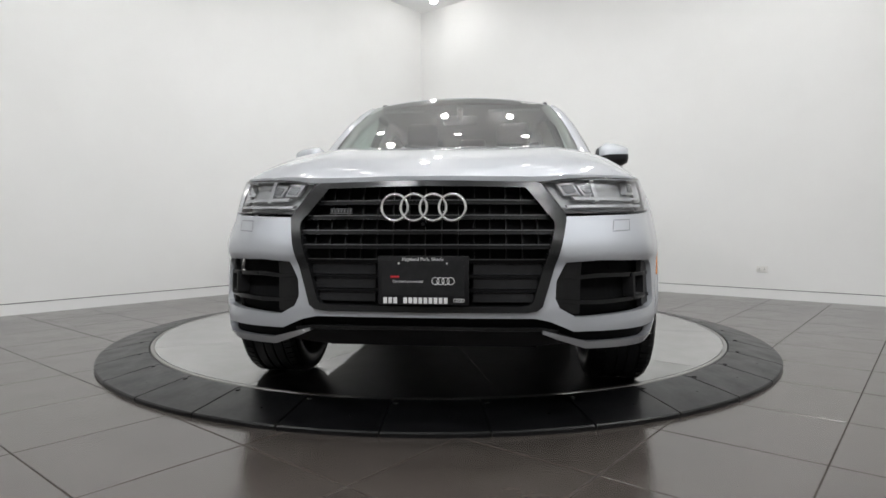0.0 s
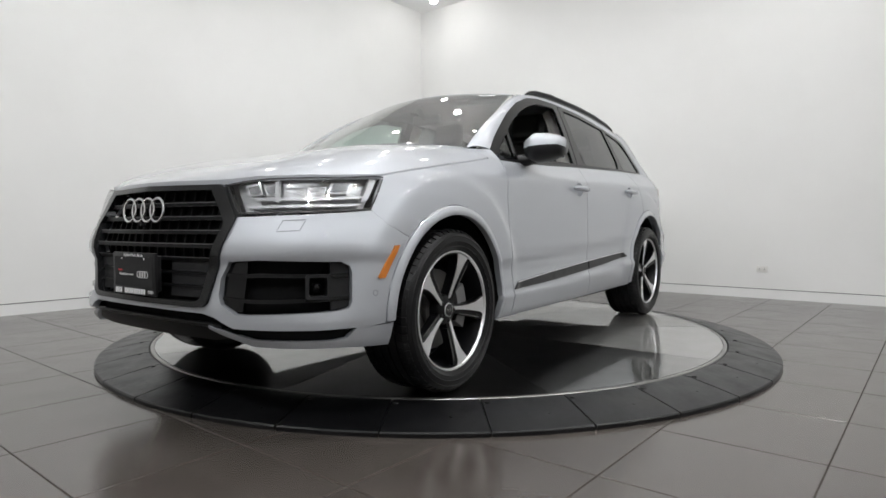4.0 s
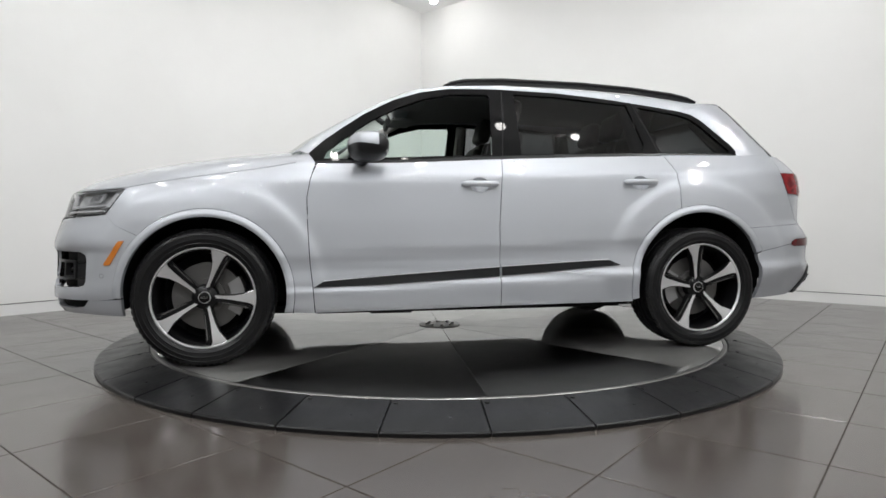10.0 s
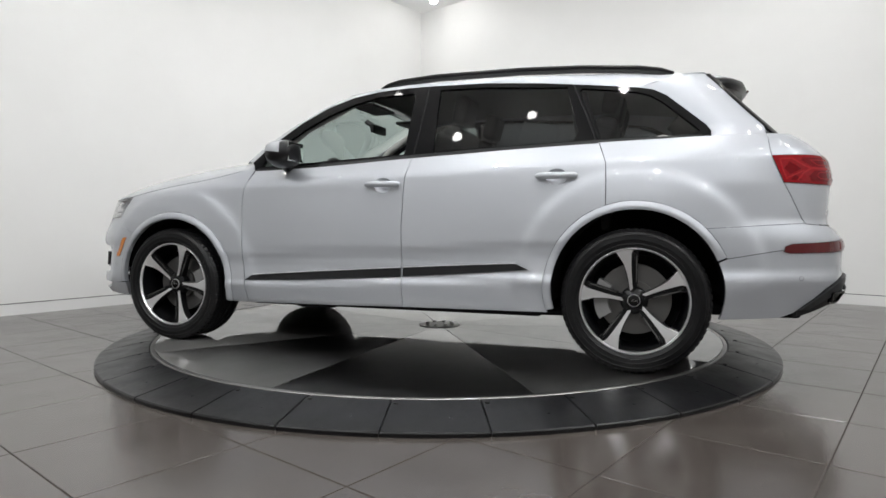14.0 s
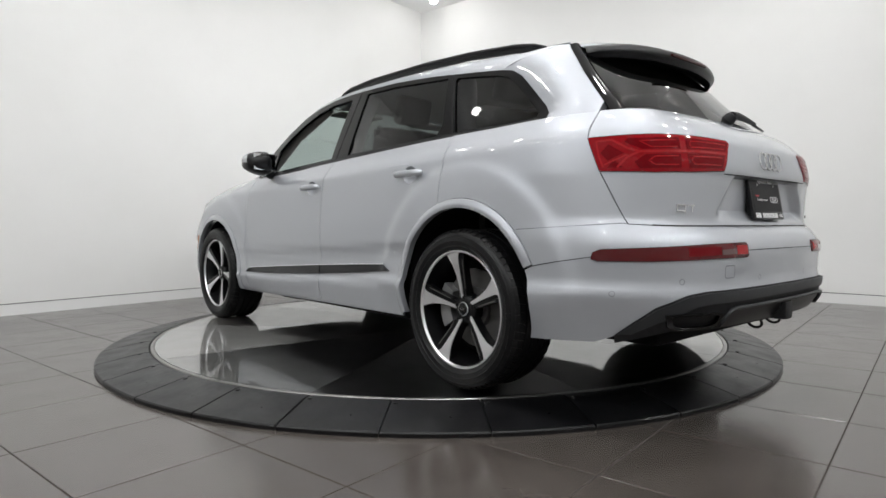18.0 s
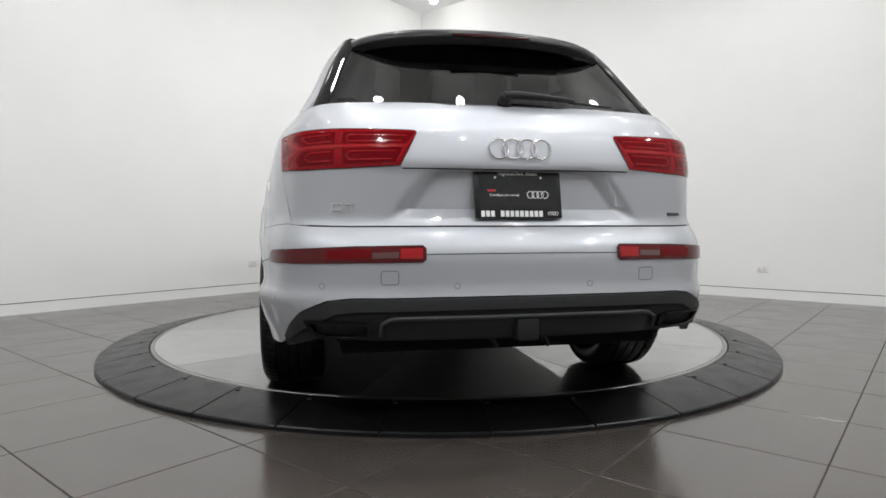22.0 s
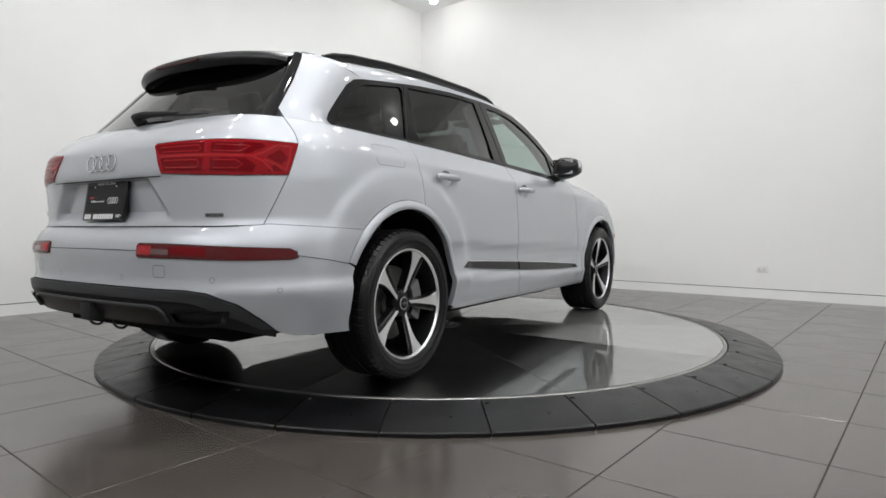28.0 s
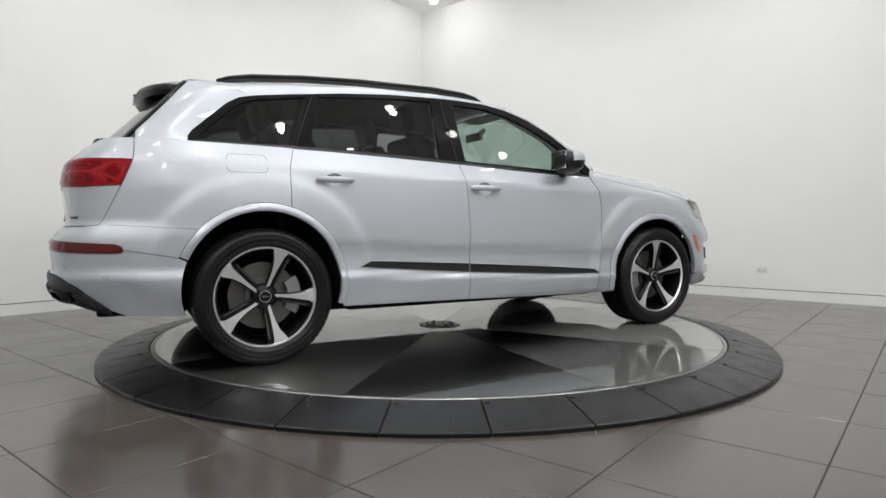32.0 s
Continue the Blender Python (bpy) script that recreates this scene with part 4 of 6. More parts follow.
# edge of the bonnet from nose to screen, as places on the skin
edge_pts = [skin(s_of_front_y(y), z + .003) for y, z in HOOD_FRONT if y < .70] + [skin(s_of_x(x), z) for x, z in ((2.15, .9665), (2.05, .970), (1.95, .975), (1.90, .979))] \
    + [skin(s_of_x(x), z + .004) for x, z in FENDER_TOP[::-1][1:-1]]
EDGE_X = np.array([p.x for p in edge_pts])
EDGE_Y = np.array([p.y for p in edge_pts])
EDGE_Z = np.array([p.z for p in edge_pts])
CREST = smooth_curve([(1.0, 1.232), (1.15, 1.222), (1.37, 1.196), (1.75, 1.137), (1.98, 1.083), (2.12, 1.045), (2.24, 1.003), (2.33, .972), (2.385, .951)])


def edge_at_x(x):
    order = np.argsort(EDGE_X)
    return float(np.interp(x, EDGE_X[order], EDGE_Y[order])), float(np.interp(x, EDGE_X[order], EDGE_Z[order]))


def hood_z(x, y):
    ye, ze = edge_at_x(x)
    t = min(1.0, abs(y) / ye)
    zc = float(CREST(min(x, 2.385)))
    # a flat middle, a soft power dome line, then falling to the edge
    fall = 1 - t ** 6.0
    dome = .006 * math.exp(-((abs(y) - .50) / .07) ** 2) * min(1, max(0, (2.3 - x) / .3)) * min(1, max(0, (x - 1.1) / .2))
    return ze + max(0, zc - ze) * fall + dome * (1 - t ** 8)


hood_half = [(p.x, p.y) for p in edge_pts]
hood_poly = [(x - .004, y - (.004 if y > .3 else 0)) for x, y in hood_half] + [(.985, .835), (1.000, .79), (1.03, .725), (1.095, .5), (1.135, .25), (1.14, 0.0)]
hood_poly = hood_poly + [(x, -y) for x, y in hood_poly[::-1] if abs(y) > 1e-6]


def hood_place(x, y, proud=0.0):
    return Vector((x, y, hood_z(x, y) + proud))


part("bonnet", panel(hood_poly, hood_place, .05, .04, .02), PAINT, car, smooth=30)
part("cowl", box(.20, 1.30, .03, (1.02, 0, 1.155), .01), PLASTIC, car)

# ---- cabin: screen, pillars, roof ----
SCREEN_EDGE = [(1.040, .740, 1.186), (.90, .719, 1.292), (.76, .700, 1.375), (.60, .675, 1.463), (.43, .645, 1.552), (.29, .620, 1.618)]


def screen_row(a, width=1.0):
    """A row across the windscreen, a: 0 base to 1 roof."""
    k = a * (len(SCREEN_EDGE) - 1)
    i = min(int(k), len(SCREEN_EDGE) - 2)
    e = Vector(SCREEN_EDGE[i]).lerp(Vector(SCREEN_EDGE[i + 1]), k - i)
    bulge_x = .110 - .015 * a
    bulge_z = .022 + .02 * a
    return [Vector((e.x + bulge_x * (1 - t * t), e.y * t * width, e.z + bulge_z * (1 - t * t))) for t in np.linspace(-1, 1, 25)]


ws = part("windscreen", grid_patch([screen_row(a, .992) for a in np.linspace(0.0, .994, 12)]), WINDSCREEN, car, "clear green-tinted windscreen", smooth=180)
ws.visible_shadow = False
part("screen_band", grid_patch([[p - Vector((0, 0, .004)) for p in screen_row(a)] for a in (.982, 1.0)]), TRIM_BLACK, car)
part("screen_sticker", grid_patch([screen_row(a)[20:22] for a in (.93, .955)]), WHITE_INK, car)
part("screen_sticker", grid_patch([[p + Vector((0.002, 0, .002)) for p in screen_row(a)[21:23]] for a in (.925, .95)]), WHITE_INK, ws)

DLO_TOP = [(.925, 1.188), (.84, 1.268), (.73, 1.350), (.59, 1.446), (.415, 1.538), (.24, 1.596), (.066, 1.624), (-.12, 1.632), (-.25, 1.633), (-.63, 1.624), (-.97, 1.597),
           (-1.32, 1.556), (-1.50, 1.532), (-1.58, 1.515), (-1.65, 1.475), (-1.845, 1.297), (-1.868, 1.262), (-1.86, 1.243)]
DLO_LOW = [(x, float(BELT(x))) for x in (-1.82, -1.5, -1.29, -.78, -.2, .2, .44, .7, .9)]
ROOF_MID = smooth_curve([(-2.22, 1.572), (-2.1, 1.597), (-1.7, 1.650), (-1.3, 1.685), (-.8, 1.703), (-.3, 1.703), (.1, 1.684), (.36, 1.648)])
ROOF_HALF = smooth_curve([(-2.22, .518), (-1.9, .573), (-1.3, .603), (-.5, .623), (.29, .618)])


def roof_z(x, y):
    h = float(ROOF_HALF(x))
    t = min(1, abs(y) / h)
    return float(ROOF_MID(x)) - .030 * t * t - .016 * t ** 8


def screen_front(y):
    return .29 + (.13 - .035) * (1 - min(1, abs(y) / .620) ** 2)


rows = []
for k in range(36):
    a = k / 35
    row = []
    for t in np.linspace(-1, 1, 33):
        x_end = -1.86
        hw = .620
        x0 = screen_front(t * hw)
        x = x0 + (x_end - x0) * a
        y = t * float(ROOF_HALF(x))
        z = roof_z(x, y)
        if k < 5:      # ease into the windscreen's top row
            top = screen_row(1.0)
            zz = top[0].z + (.042) * (1 - t * t)
            z = zz + (z - zz) * (k / 5) ** .8 if k else zz
        row.append(Vector((x, y, z)))
    rows.append(row)
part("roof", shell(grid_patch(rows), .010), PAINT, car, smooth=180)


def roof_edge(x):
    return Vector((x, float(ROOF_HALF(x)), roof_z(x, float(ROOF_HALF(x)))))


# cant rails and A-pillars: from the window line up to the screen and the roof
top_line = [p for p in DLO_TOP if p[0] > -1.6]
rows = []
for x, z in top_line:
    low = cabin(x, z - .002)
    if x > .3:
        # the pillar runs square to the screen's edge
        xe = min(1.04, x + .105 * min(1, (x - .05) / .5))
        ks = float(np.interp(xe, [p[0] for p in SCREEN_EDGE[::-1]], range(len(SCREEN_EDGE) - 1, -1, -1)))
        i = min(int(ks), len(SCREEN_EDGE) - 2)
        high = Vector(SCREEN_EDGE[i]).lerp(Vector(SCREEN_EDGE[i + 1]), ks - i)
    else:
        high = roof_edge(min(x + .06 * max(0, (x + .1) / .4), .29))
    mid = low.lerp(high, .5) + Vector((.0, .012, .014))
    q1 = low.lerp(high, .22) + Vector((0, .008, .008))
    q3 = low.lerp(high, .78) + Vector((0, .008, .011))
    rows.append([low, q1, mid, q3, high])
both("roof_pillar", shell(grid_patch(rows), .006), PAINT, None, "", 40)

# D-pillars: from the window's rear edge to the tailgate
rear_dlo = [(-1.50, 1.532), (-1.58, 1.515), (-1.65, 1.475), (-1.75, 1.386), (-1.845, 1.297), (-1.868, 1.262), (-1.87, 1.232)]
gate_line = [Vector(q) for q in ((-1.84, .590, 1.606), (-1.87, .616, 1.568), (-1.91, .639, 1.522), (-1.98, .674, 1.436), (-2.06, .705, 1.345), (-2.12, .728, 1.28), (-2.158, .742, 1.238))]
base_q = [cabin(x, z) for x, z in rear_dlo]
base_q[-1].z = float(BELT(-1.87))
rows = []
for a, b in zip(base_q, gate_line):
    rows.append([a.lerp(b, t) + Vector((0, .027 * math.sin(math.pi * t) * (.75 + .25 * t), .006 * math.sin(math.pi * t))) for t in np.linspace(0, 1, 9)])
foot = [skin(s_of_x(-1.87 - .29 * t), float(BELT(-1.87)) + .002 * t, .0006) for t in np.linspace(0, 1, 9)]
rows[-1] = [rows[-1][0]] + foot[1:]
rows[-2] = [p + Vector((0, .011 * math.sin(math.pi * min(1, k / 4)) if k < 2 else .011, 0)) if 0 < k < 8 else p for k, p in enumerate(rows[-2])]
rows[-3] = [p + Vector((0, .004, 0)) if 0 < k < 8 else p for k, p in enumerate(rows[-3])]
rows = [row + [row[-1] + Vector((.012, -.045, -.012))] for row in rows]
bm = grid_patch(rows)
both("rear_pillar", shell(bm, .006), PAINT, None, "", 60)
# roof corner over the D-pillar
rows = []
edge_x = [-1.50, -1.60, -1.70, -1.78, -1.855]
lowline = [base_q[0], base_q[0].lerp(gate_line[0], .25) + Vector((0, .02, .006)), base_q[0].lerp(gate_line[0], .5) + Vector((0, .0225, .006)), base_q[0].lerp(gate_line[0], .75) + Vector((0, .02, .005)), gate_line[0]]
for lo, x in zip(lowline, edge_x):
    hi = roof_edge(max(x, -1.93))
    rows.append([lo, lo.lerp(hi, .5) + Vector((0, .010, .012)), hi])
both("roof_corner", shell(grid_patch(rows), .006), PAINT, None, "", 60)
# shoulder fillet between the quarter and the D-pillar
rows = []
for x in np.linspace(-1.30, -1.885, 10):
    a = skin(s_of_x(x), float(BELT(x)) - .004)
    if x > -1.87:
        b = cabin(x, float(BELT(x)) + .006)
    else:
        t = min(1, (-1.87 - x) / .288)
        b = base_q[-1].lerp(gate_line[-1], t) + Vector((0, .030 * math.sin(math.pi * t) * (.55 + .45 * t), .006))
    rows.append([a, b])
both("shoulder", grid_patch(rows), PAINT, None, "", 60)

# scuttle corners between wing, bonnet and pillar
rows = []
q_low, q_top = skin(s_of_x(.885), 1.130), cabin(.925, 1.188)
p_low, p_top = skin(s_of_x(.990), 1.1285), Vector((1.042, .737, 1.186))
p_mid = Vector((1.012, .812, hood_z(1.012, .81) - .004))
q_mid = q_low.lerp(q_top, .5) + Vector((0, .002, .001))
for t in np.linspace(0, 1, 6):
    low, mid, top = q_low.lerp(p_low, t), q_mid.lerp(p_mid, t), q_top.lerp(p_top, t)
    rows.append([low * (1 - a) * (1 - 2 * a) + mid * 4 * a * (1 - a) + top * a * (2 * a - 1) for a in (0, .2, .4, .6, .8, 1)])
both("scuttle_corner", shell(grid_patch(rows), .006), PAINT, None, "", 60)
# window surround, black, with the panes' openings
W_FRONT = [(.66, 1.163), (-.165, 1.198), (-.185, 1.575), (-.165, 1.593), (.066, 1.586), (.235, 1.548), (.405, 1.482), (.565, 1.396), (.66, 1.330)]
W_TRI = [(.845, 1.158), (.69, 1.160), (.69, 1.30), (.705, 1.295), (.82, 1.205)]
W_REAR = [(-.350, 1.205), (-1.165, 1.236), (-1.19, 1.29), (-1.115, 1.560), (-.97, 1.570), (-.63, 1.597), (-.345, 1.603)]
W_QUARTER = [(-1.30, 1.240), (-1.80, 1.249), (-1.815, 1.268), (-1.63, 1.438), (-1.56, 1.485), (-1.48, 1.508), (-1.20, 1.548), (-1.185, 1.53)]
outer = DLO_LOW + DLO_TOP
surrounds = both("window_surround", panel(outer, cabin, .05, .05, .02, .002, [W_FRONT, W_TRI, W_REAR, W_QUARTER]), GLOSS_BLACK, None, "gloss black window surround")


def pane(name, poly, mat, label, sides=(1, -1)):
    me = mesh_of(name, panel(poly, cabin, .08, .08, .004, -.006), mat, smooth=32)
    for s_ in sides:
        ob = part(name, me, None, car, label, m=None if s_ == 1 else FLIP)
        ob.visible_shadow = False


pane("side_glass", W_FRONT, GLASS, "clear green-tinted front side window, closed", (-1,))
pane("side_glass", W_TRI, GLASS, "small clear corner window")
pane("side_glass", W_REAR, PRIVACY, "dark tinted rear side window")
pane("side_glass", W_QUARTER, PRIVACY, "dark tinted quarter window")
# seams in the black pillars, belt strip
both("pillar_seam", ribbon([(-.228, 1.18), (-.252, 1.40), (-.268, 1.622)], cabin, .006, .004), DARK_GAP, surrounds)
both("pillar_seam", ribbon([(-1.292, 1.218), (-1.24, 1.36), (-1.15, 1.572)], cabin, .006, .004), DARK_GAP, surrounds)
belt_pts = [(x, float(BELT(x)) - .001) for x in np.linspace(.89, -1.83, 24)]
both("belt_strip", panel([(x, z - .004) for x, z in belt_pts] + [(x, z + .014) for x, z in belt_pts[::-1]], cabin, .06, .03, .01, .006), TRIM_BLACK)

# ---- roof rails ----
RAIL = [(.09, 1.672), (.04, 1.694), (-.05, 1.712), (-.29, 1.725), (-.83, 1.721), (-1.19, 1.707), (-1.50, 1.682), (-1.62, 1.662), (-1.69, 1.638)]
both("roof_rail", rod([(x, float(ROOF_HALF(x)) - .012, z - .016) for x, z in RAIL], [.009, .013, .014, .0145, .0145, .0145, .014, .012, .009], 12, .85), TRIM_BLACK)
both("rail_foot", panel([(x, z - .050) for x, z in RAIL] + [(x, z - .020) for x, z in RAIL[::-1]], lambda x, z, p=0.0: Vector((x, float(ROOF_HALF(min(max(x, -1.9), .28))) - .010 + p, z)), .08, .05, .012), TRIM_BLACK)

# ---- tail ----
def rear(points):
    return [(s_of_rear_y(y), z) for y, z in points]


gate_half = [(s_of_x(x), z) for x, z in shift(TAIL_SHUT, -G)] + rear([(.80, .7715), (.775, .7710), (.70, .7695), (.60, .7690), (.3, .7690)])
gate = gate_half + [(2 * LENGTH - s, z) for s, z in gate_half[::-1]] + rear([(-.66, 1.238), (-.4, 1.245), (0.0, 1.249), (.4, 1.245), (.66, 1.238)])
tailgate = part("tailgate", panel(gate, skin, .013, .0095, .015), PAINT, car, "silver tailgate with lamps and black window", smooth=30)

gap_half = rear([(.80, .7705), (.775, .7692), (.70, .7677), (.60, .7672), (.3, .7672), (0.0, .7672)])
part("gate_gap", ribbon(densify_open(gap_half + [(2 * LENGTH - s, z) for s, z in gap_half[-2::-1]], .03), skin, .006, .0008), DARK_GAP, tailgate)

# rear window, black side blades and the spoiler
def gate_at(z):
    zs = [q.z for q in gate_line[::-1]]
    return Vector([float(np.interp(z, zs, [q[i] for q in gate_line[::-1]])) for i in range(3)])


def rear_row(z):
    """A row across the rear window at the height z."""
    g = gate_at(z)
    ex, ey, mid = g.x - .020, g.y - .034, -2.325 + (z - 1.242) * 1.0
    return [Vector((mid + (ex - mid) * t * t, t * ey, z)) for t in np.linspace(-1, 1, 25)]


rw = part("rear_window", grid_patch([rear_row(z) for z in np.linspace(1.236, 1.582, 11)]), PRIVACY, tailgate, "dark tinted rear window", smooth=180)
rw.visible_shadow = False
rows = []
for z in np.linspace(1.232, 1.597, 10):
    r, g = rear_row(z), gate_at(z) + Vector((-.004, .003, 0))
    inner = r[-2].lerp(r[-1], .65) + Vector((-.002, 0, .002))
    rows.append([inner, inner.lerp(g, .55) + Vector((-.010, .006, .005)), g])
me = mesh_of("window_blade", thick(grid_patch(rows), .01), GLOSS_BLACK, smooth=50)
part("window_blade", me, None, tailgate)
part("window_blade", me, None, tailgate, m=FLIP)

rows_t, rows_b = [], []
for k, t in enumerate(np.linspace(-1, 1, 33)):
    ta = abs(t)
    start = Vector((-1.855, t * .576, roof_z(-1.855, t * .576)))
    tip_x = -2.115 + .10 * ta ** 2 + .085 * ta ** 5
    top_z = 1.606 - .012 * ta ** 2 - .016 * ta ** 6
    low_z = 1.537 - .014 * ta ** 2
    y = t * .578
    edge = Vector((tip_x + .032, y, top_z))
    rows_t.append([start.lerp(edge, a) + Vector((0, 0, .010 * math.sin(math.pi * a))) for a in np.linspace(0, 1, 8)])
    meet_z = low_z + .040 * (1 - ta ** 3)
    deep = -2.325 + (meet_z - 1.242) * 1.0
    ex = gate_at(meet_z).x - .02
    glass_x = deep + (ex - deep) * min(1, ta * .93) ** 2
    rows_b.append([edge, Vector((tip_x + .010, y, top_z - .010)), Vector((tip_x, y, top_z - .034)), Vector((tip_x + .004, y, low_z + .022)), Vector((tip_x + .022, y, low_z + .002)),
                   Vector((max(tip_x + .05, glass_x - .004), y, meet_z))])
part("spoiler_top", grid_patch(rows_t), PAINT, tailgate, smooth=50)
part("spoiler_underside", grid_patch(rows_b), TRIM_BLACK, tailgate, "black spoiler underside", smooth=60)
part("brake_light", box(.012, .34, .012, (-2.114, 0, 1.572), .004), BRAKE_DARK, tailgate, "dark red high brake lamp")

# wiper
wiper = part("rear_wiper", lathe([(0, .03), (.02, .028), (.028, .01), (.03, -.02)], 16), PLASTIC, tailgate, "black rear wiper", smooth=40, m=Matrix.Translation((-2.312, .0, 1.265)) @ pose(0, 0, 0, 0, -55, 0))
part("wiper_arm", rod([(-2.328, .012, 1.278), (-2.326, -.05, 1.283), (-2.320, -.15, 1.280), (-2.308, -.29, 1.272)], [.020, .019, .015, .010], 10, .9), PLASTIC, tailgate, smooth=50)
part("wiper_blade", rod([(-2.310, -.27, 1.266), (-2.298, -.36, 1.262), (-2.281, -.47, 1.258)], [.008, .007, .005], 8, .8), PLASTIC, tailgate, smooth=50)

# tail lamps
LAMP_OUT = side([(-2.151, 1.114), (-2.206, .981)])
TAIL = LAMP_OUT + rear([(.80, .973), (.65, .975), (.449, .985), (.42, 1.04), (.388, 1.105), (.395, 1.110), (.55, 1.114), (.70, 1.117), (.80, 1.118)])
lamp_me = mesh_of("tail_lamp", panel(TAIL, skin, .03, .02, .02, .004), RED_LENS, smooth=32)


def strip(name, pts, mat, proud=.0065, depth=.003):
    return mesh_of(name, panel(pts, skin, .03, .02, depth, proud), mat, smooth=32)


def lamp_uv(points):
    """Places on the tail lamp: a share of its length from the inner end outwards, and the height."""
    s0, s1 = s_of_rear_y(.430), s_of_x(-2.172)
    return [(s0 + (s1 - s0) * f, z) for f, z in points]


def lamp_guide(points, width):
    return mesh_of("light_guide", ribbon(densify_open(lamp_uv(points), .015), skin, width, .0060), RED_BRIGHT, smooth=60)


lamp_bits = [strip("lamp_dark", lamp_uv(q), RED_DARK, .0048) for q in (
    [(.05, .995), (.36, .988), (.37, 1.043), (.015, 1.046)], [(.0, 1.064), (.37, 1.062), (.37, 1.105), (-.055, 1.102)],
    [(.42, .988), (.70, .986), (.73, 1.012), (.66, 1.040), (.42, 1.042)], [(.42, 1.062), (.68, 1.060), (.80, 1.090), (.78, 1.104), (.42, 1.106)],
    [(.80, .990), (.90, .992), (.86, 1.022)], [(.80, 1.048), (.90, 1.020), (.945, 1.050), (.90, 1.084)])]
lamp_bits += [lamp_guide(q, w) for q, w in (
    ([(.0, 1.054), (.40, 1.053), (.70, 1.051), (.78, 1.066), (.88, 1.100)], .009), ([(.70, 1.051), (.78, 1.030), (.84, .992)], .009),
    ([(.78, 1.040), (.92, 1.004)], .006), ([(.88, 1.100), (.975, 1.098), (.955, 1.04), (.925, .994)], .008),
    ([(.02, 1.072), (.33, 1.070), (.345, 1.080), (.33, 1.094), (-.01, 1.091)], .004), ([(.05, 1.036), (.32, 1.034), (.34, 1.022), (.32, 1.004), (.07, 1.006)], .004),
    ([(.44, 1.070), (.62, 1.068), (.70, 1.092), (.45, 1.096)], .004), ([(.44, 1.034), (.60, 1.032), (.64, 1.016), (.60, 1.000), (.44, 1.000)], .004),
    ([(-.06, 1.1), (.02, 1.03), (.05, .995)], .005))]
for s_ in (1, -1):
    m = None if s_ == 1 else FLIP
    lamp = part("tail_lamp", lamp_me, None, tailgate, "red stepped tail lamp", m=m)
    for me in lamp_bits:
        part(me.name.split(".")[0], me, None, lamp)
    part("lamp_seal", mesh_of("lamp_seal", ribbon(densify(TAIL, .03), skin, .006, .003, True), TRIM_BLACK), None, lamp)
emblem("emblem", tailgate, lambda y: Matrix.Translation((-2.496, y, 1.05)) @ pose(0, 0, 0, 0, -82, 0), .0535, .0365, .0038, "chrome emblem ring")
def skin_bar(y0, y1, z0, z1, proud=.0045):
    return panel(rear([(y0, z0), (y1, z0), (y1, z1), (y0, z1)]), skin, .02, .02, .005, proud)


badge(tailgate, [skin_bar(.668, .710, .846, .850), skin_bar(.668, .710, .823, .827), skin_bar(.706, .710, .823, .850), skin_bar(.668, .672, .823, .850), skin_bar(.664, .680, .819, .823),
                 skin_bar(.622, .658, .844, .848), skin_bar(.630, .636, .820, .844)])
badge(tailgate, [skin_bar(-.745, -.668, .808, .820)], TRIM_BLACK)
badge(tailgate, [skin_bar(-.742 + .011 * k, -.735 + .011 * k, .810, .817, .0055) for k in range(7)], LAMP_GREY)
# dark strip that paints the shade under the crease between the lamps
part("crease_shade", panel(rear([(.44, .9715), (.44, .9755), (-.44, .9755), (-.44, .9715)]), skin, .03, .02, .006, .002), DARK_GAP, tailgate)

# rear bumper
cover = (side([(-1.905, .298)]) + side(arc(1, .431, 194, 158.5, 12)) + side(arc(1, FLARE_R - .0003, 158, 136.4, 8)) + side([(-1.95, .7582), (-2.1, .7672), (-2.30, .7772), (-2.318, .7735)]) + rear([(.82, .7700), (.775, .7675), (.70, .7660), (.3, .7655)]))
cover = cover + [(2 * LENGTH - s, z) for s, z in cover[::-1]]
lower = rear([(-.3, .520), (-.62, .518), (-.70, .508)]) + [(2 * LENGTH - s, z) for s, z in side([(-2.40, .46), (-2.26, .338), (-2.19, .312)])]
under_edge = side([(-2.19, .312), (-2.26, .338), (-2.40, .46)]) + rear([(.70, .508), (.62, .518), (.3, .520)])
bumper_r = part("rear_bumper", panel(cover + lower[::-1] + under_edge[::-1], skin, .03, .02, .03), PAINT, car, "silver rear bumper", smooth=30)
groove = side([(-1.935, .603), (-2.05, .625), (-2.19, .648)]) + rear([(.85, .660), (.6, .668), (.3, .670), (0, .671), (-.3, .670), (-.6, .668), (-.85, .660)]) + [(2 * LENGTH - s, z) for s, z in side([(-2.19, .648), (-2.05, .625), (-1.935, .603)])]
part("bumper_seam", ribbon(densify_open(groove, .03), skin, .003, .0012), DARK_GAP, bumper_r)
REFL = side([(-2.190, .640), (-2.215, .634)]) + rear([(.80, .636), (.6, .642), (.372, .644), (.362, .652), (.362, .690), (.372, .700), (.6, .697), (.80, .686)]) + side([(-2.225, .677), (-2.195, .664)])
refl_me = mesh_of("reflector_lamp", panel(REFL, skin, .03, .02, .015, .006), RED_SMOKED, smooth=32)
refl_bits = [strip("reversing_lamp", rear([(.455, .658), (.545, .656), (.545, .676), (.455, .679)]), REVERSING, .0085),
             strip("lamp_band", rear([(.372, .655), (.45, .655), (.45, .690), (.372, .692)]), RED_BRIGHT, .008),
             strip("lamp_dark", rear([(.55, .656), (.70, .650), (.70, .684), (.55, .690)]), RED_DARK, .008)]
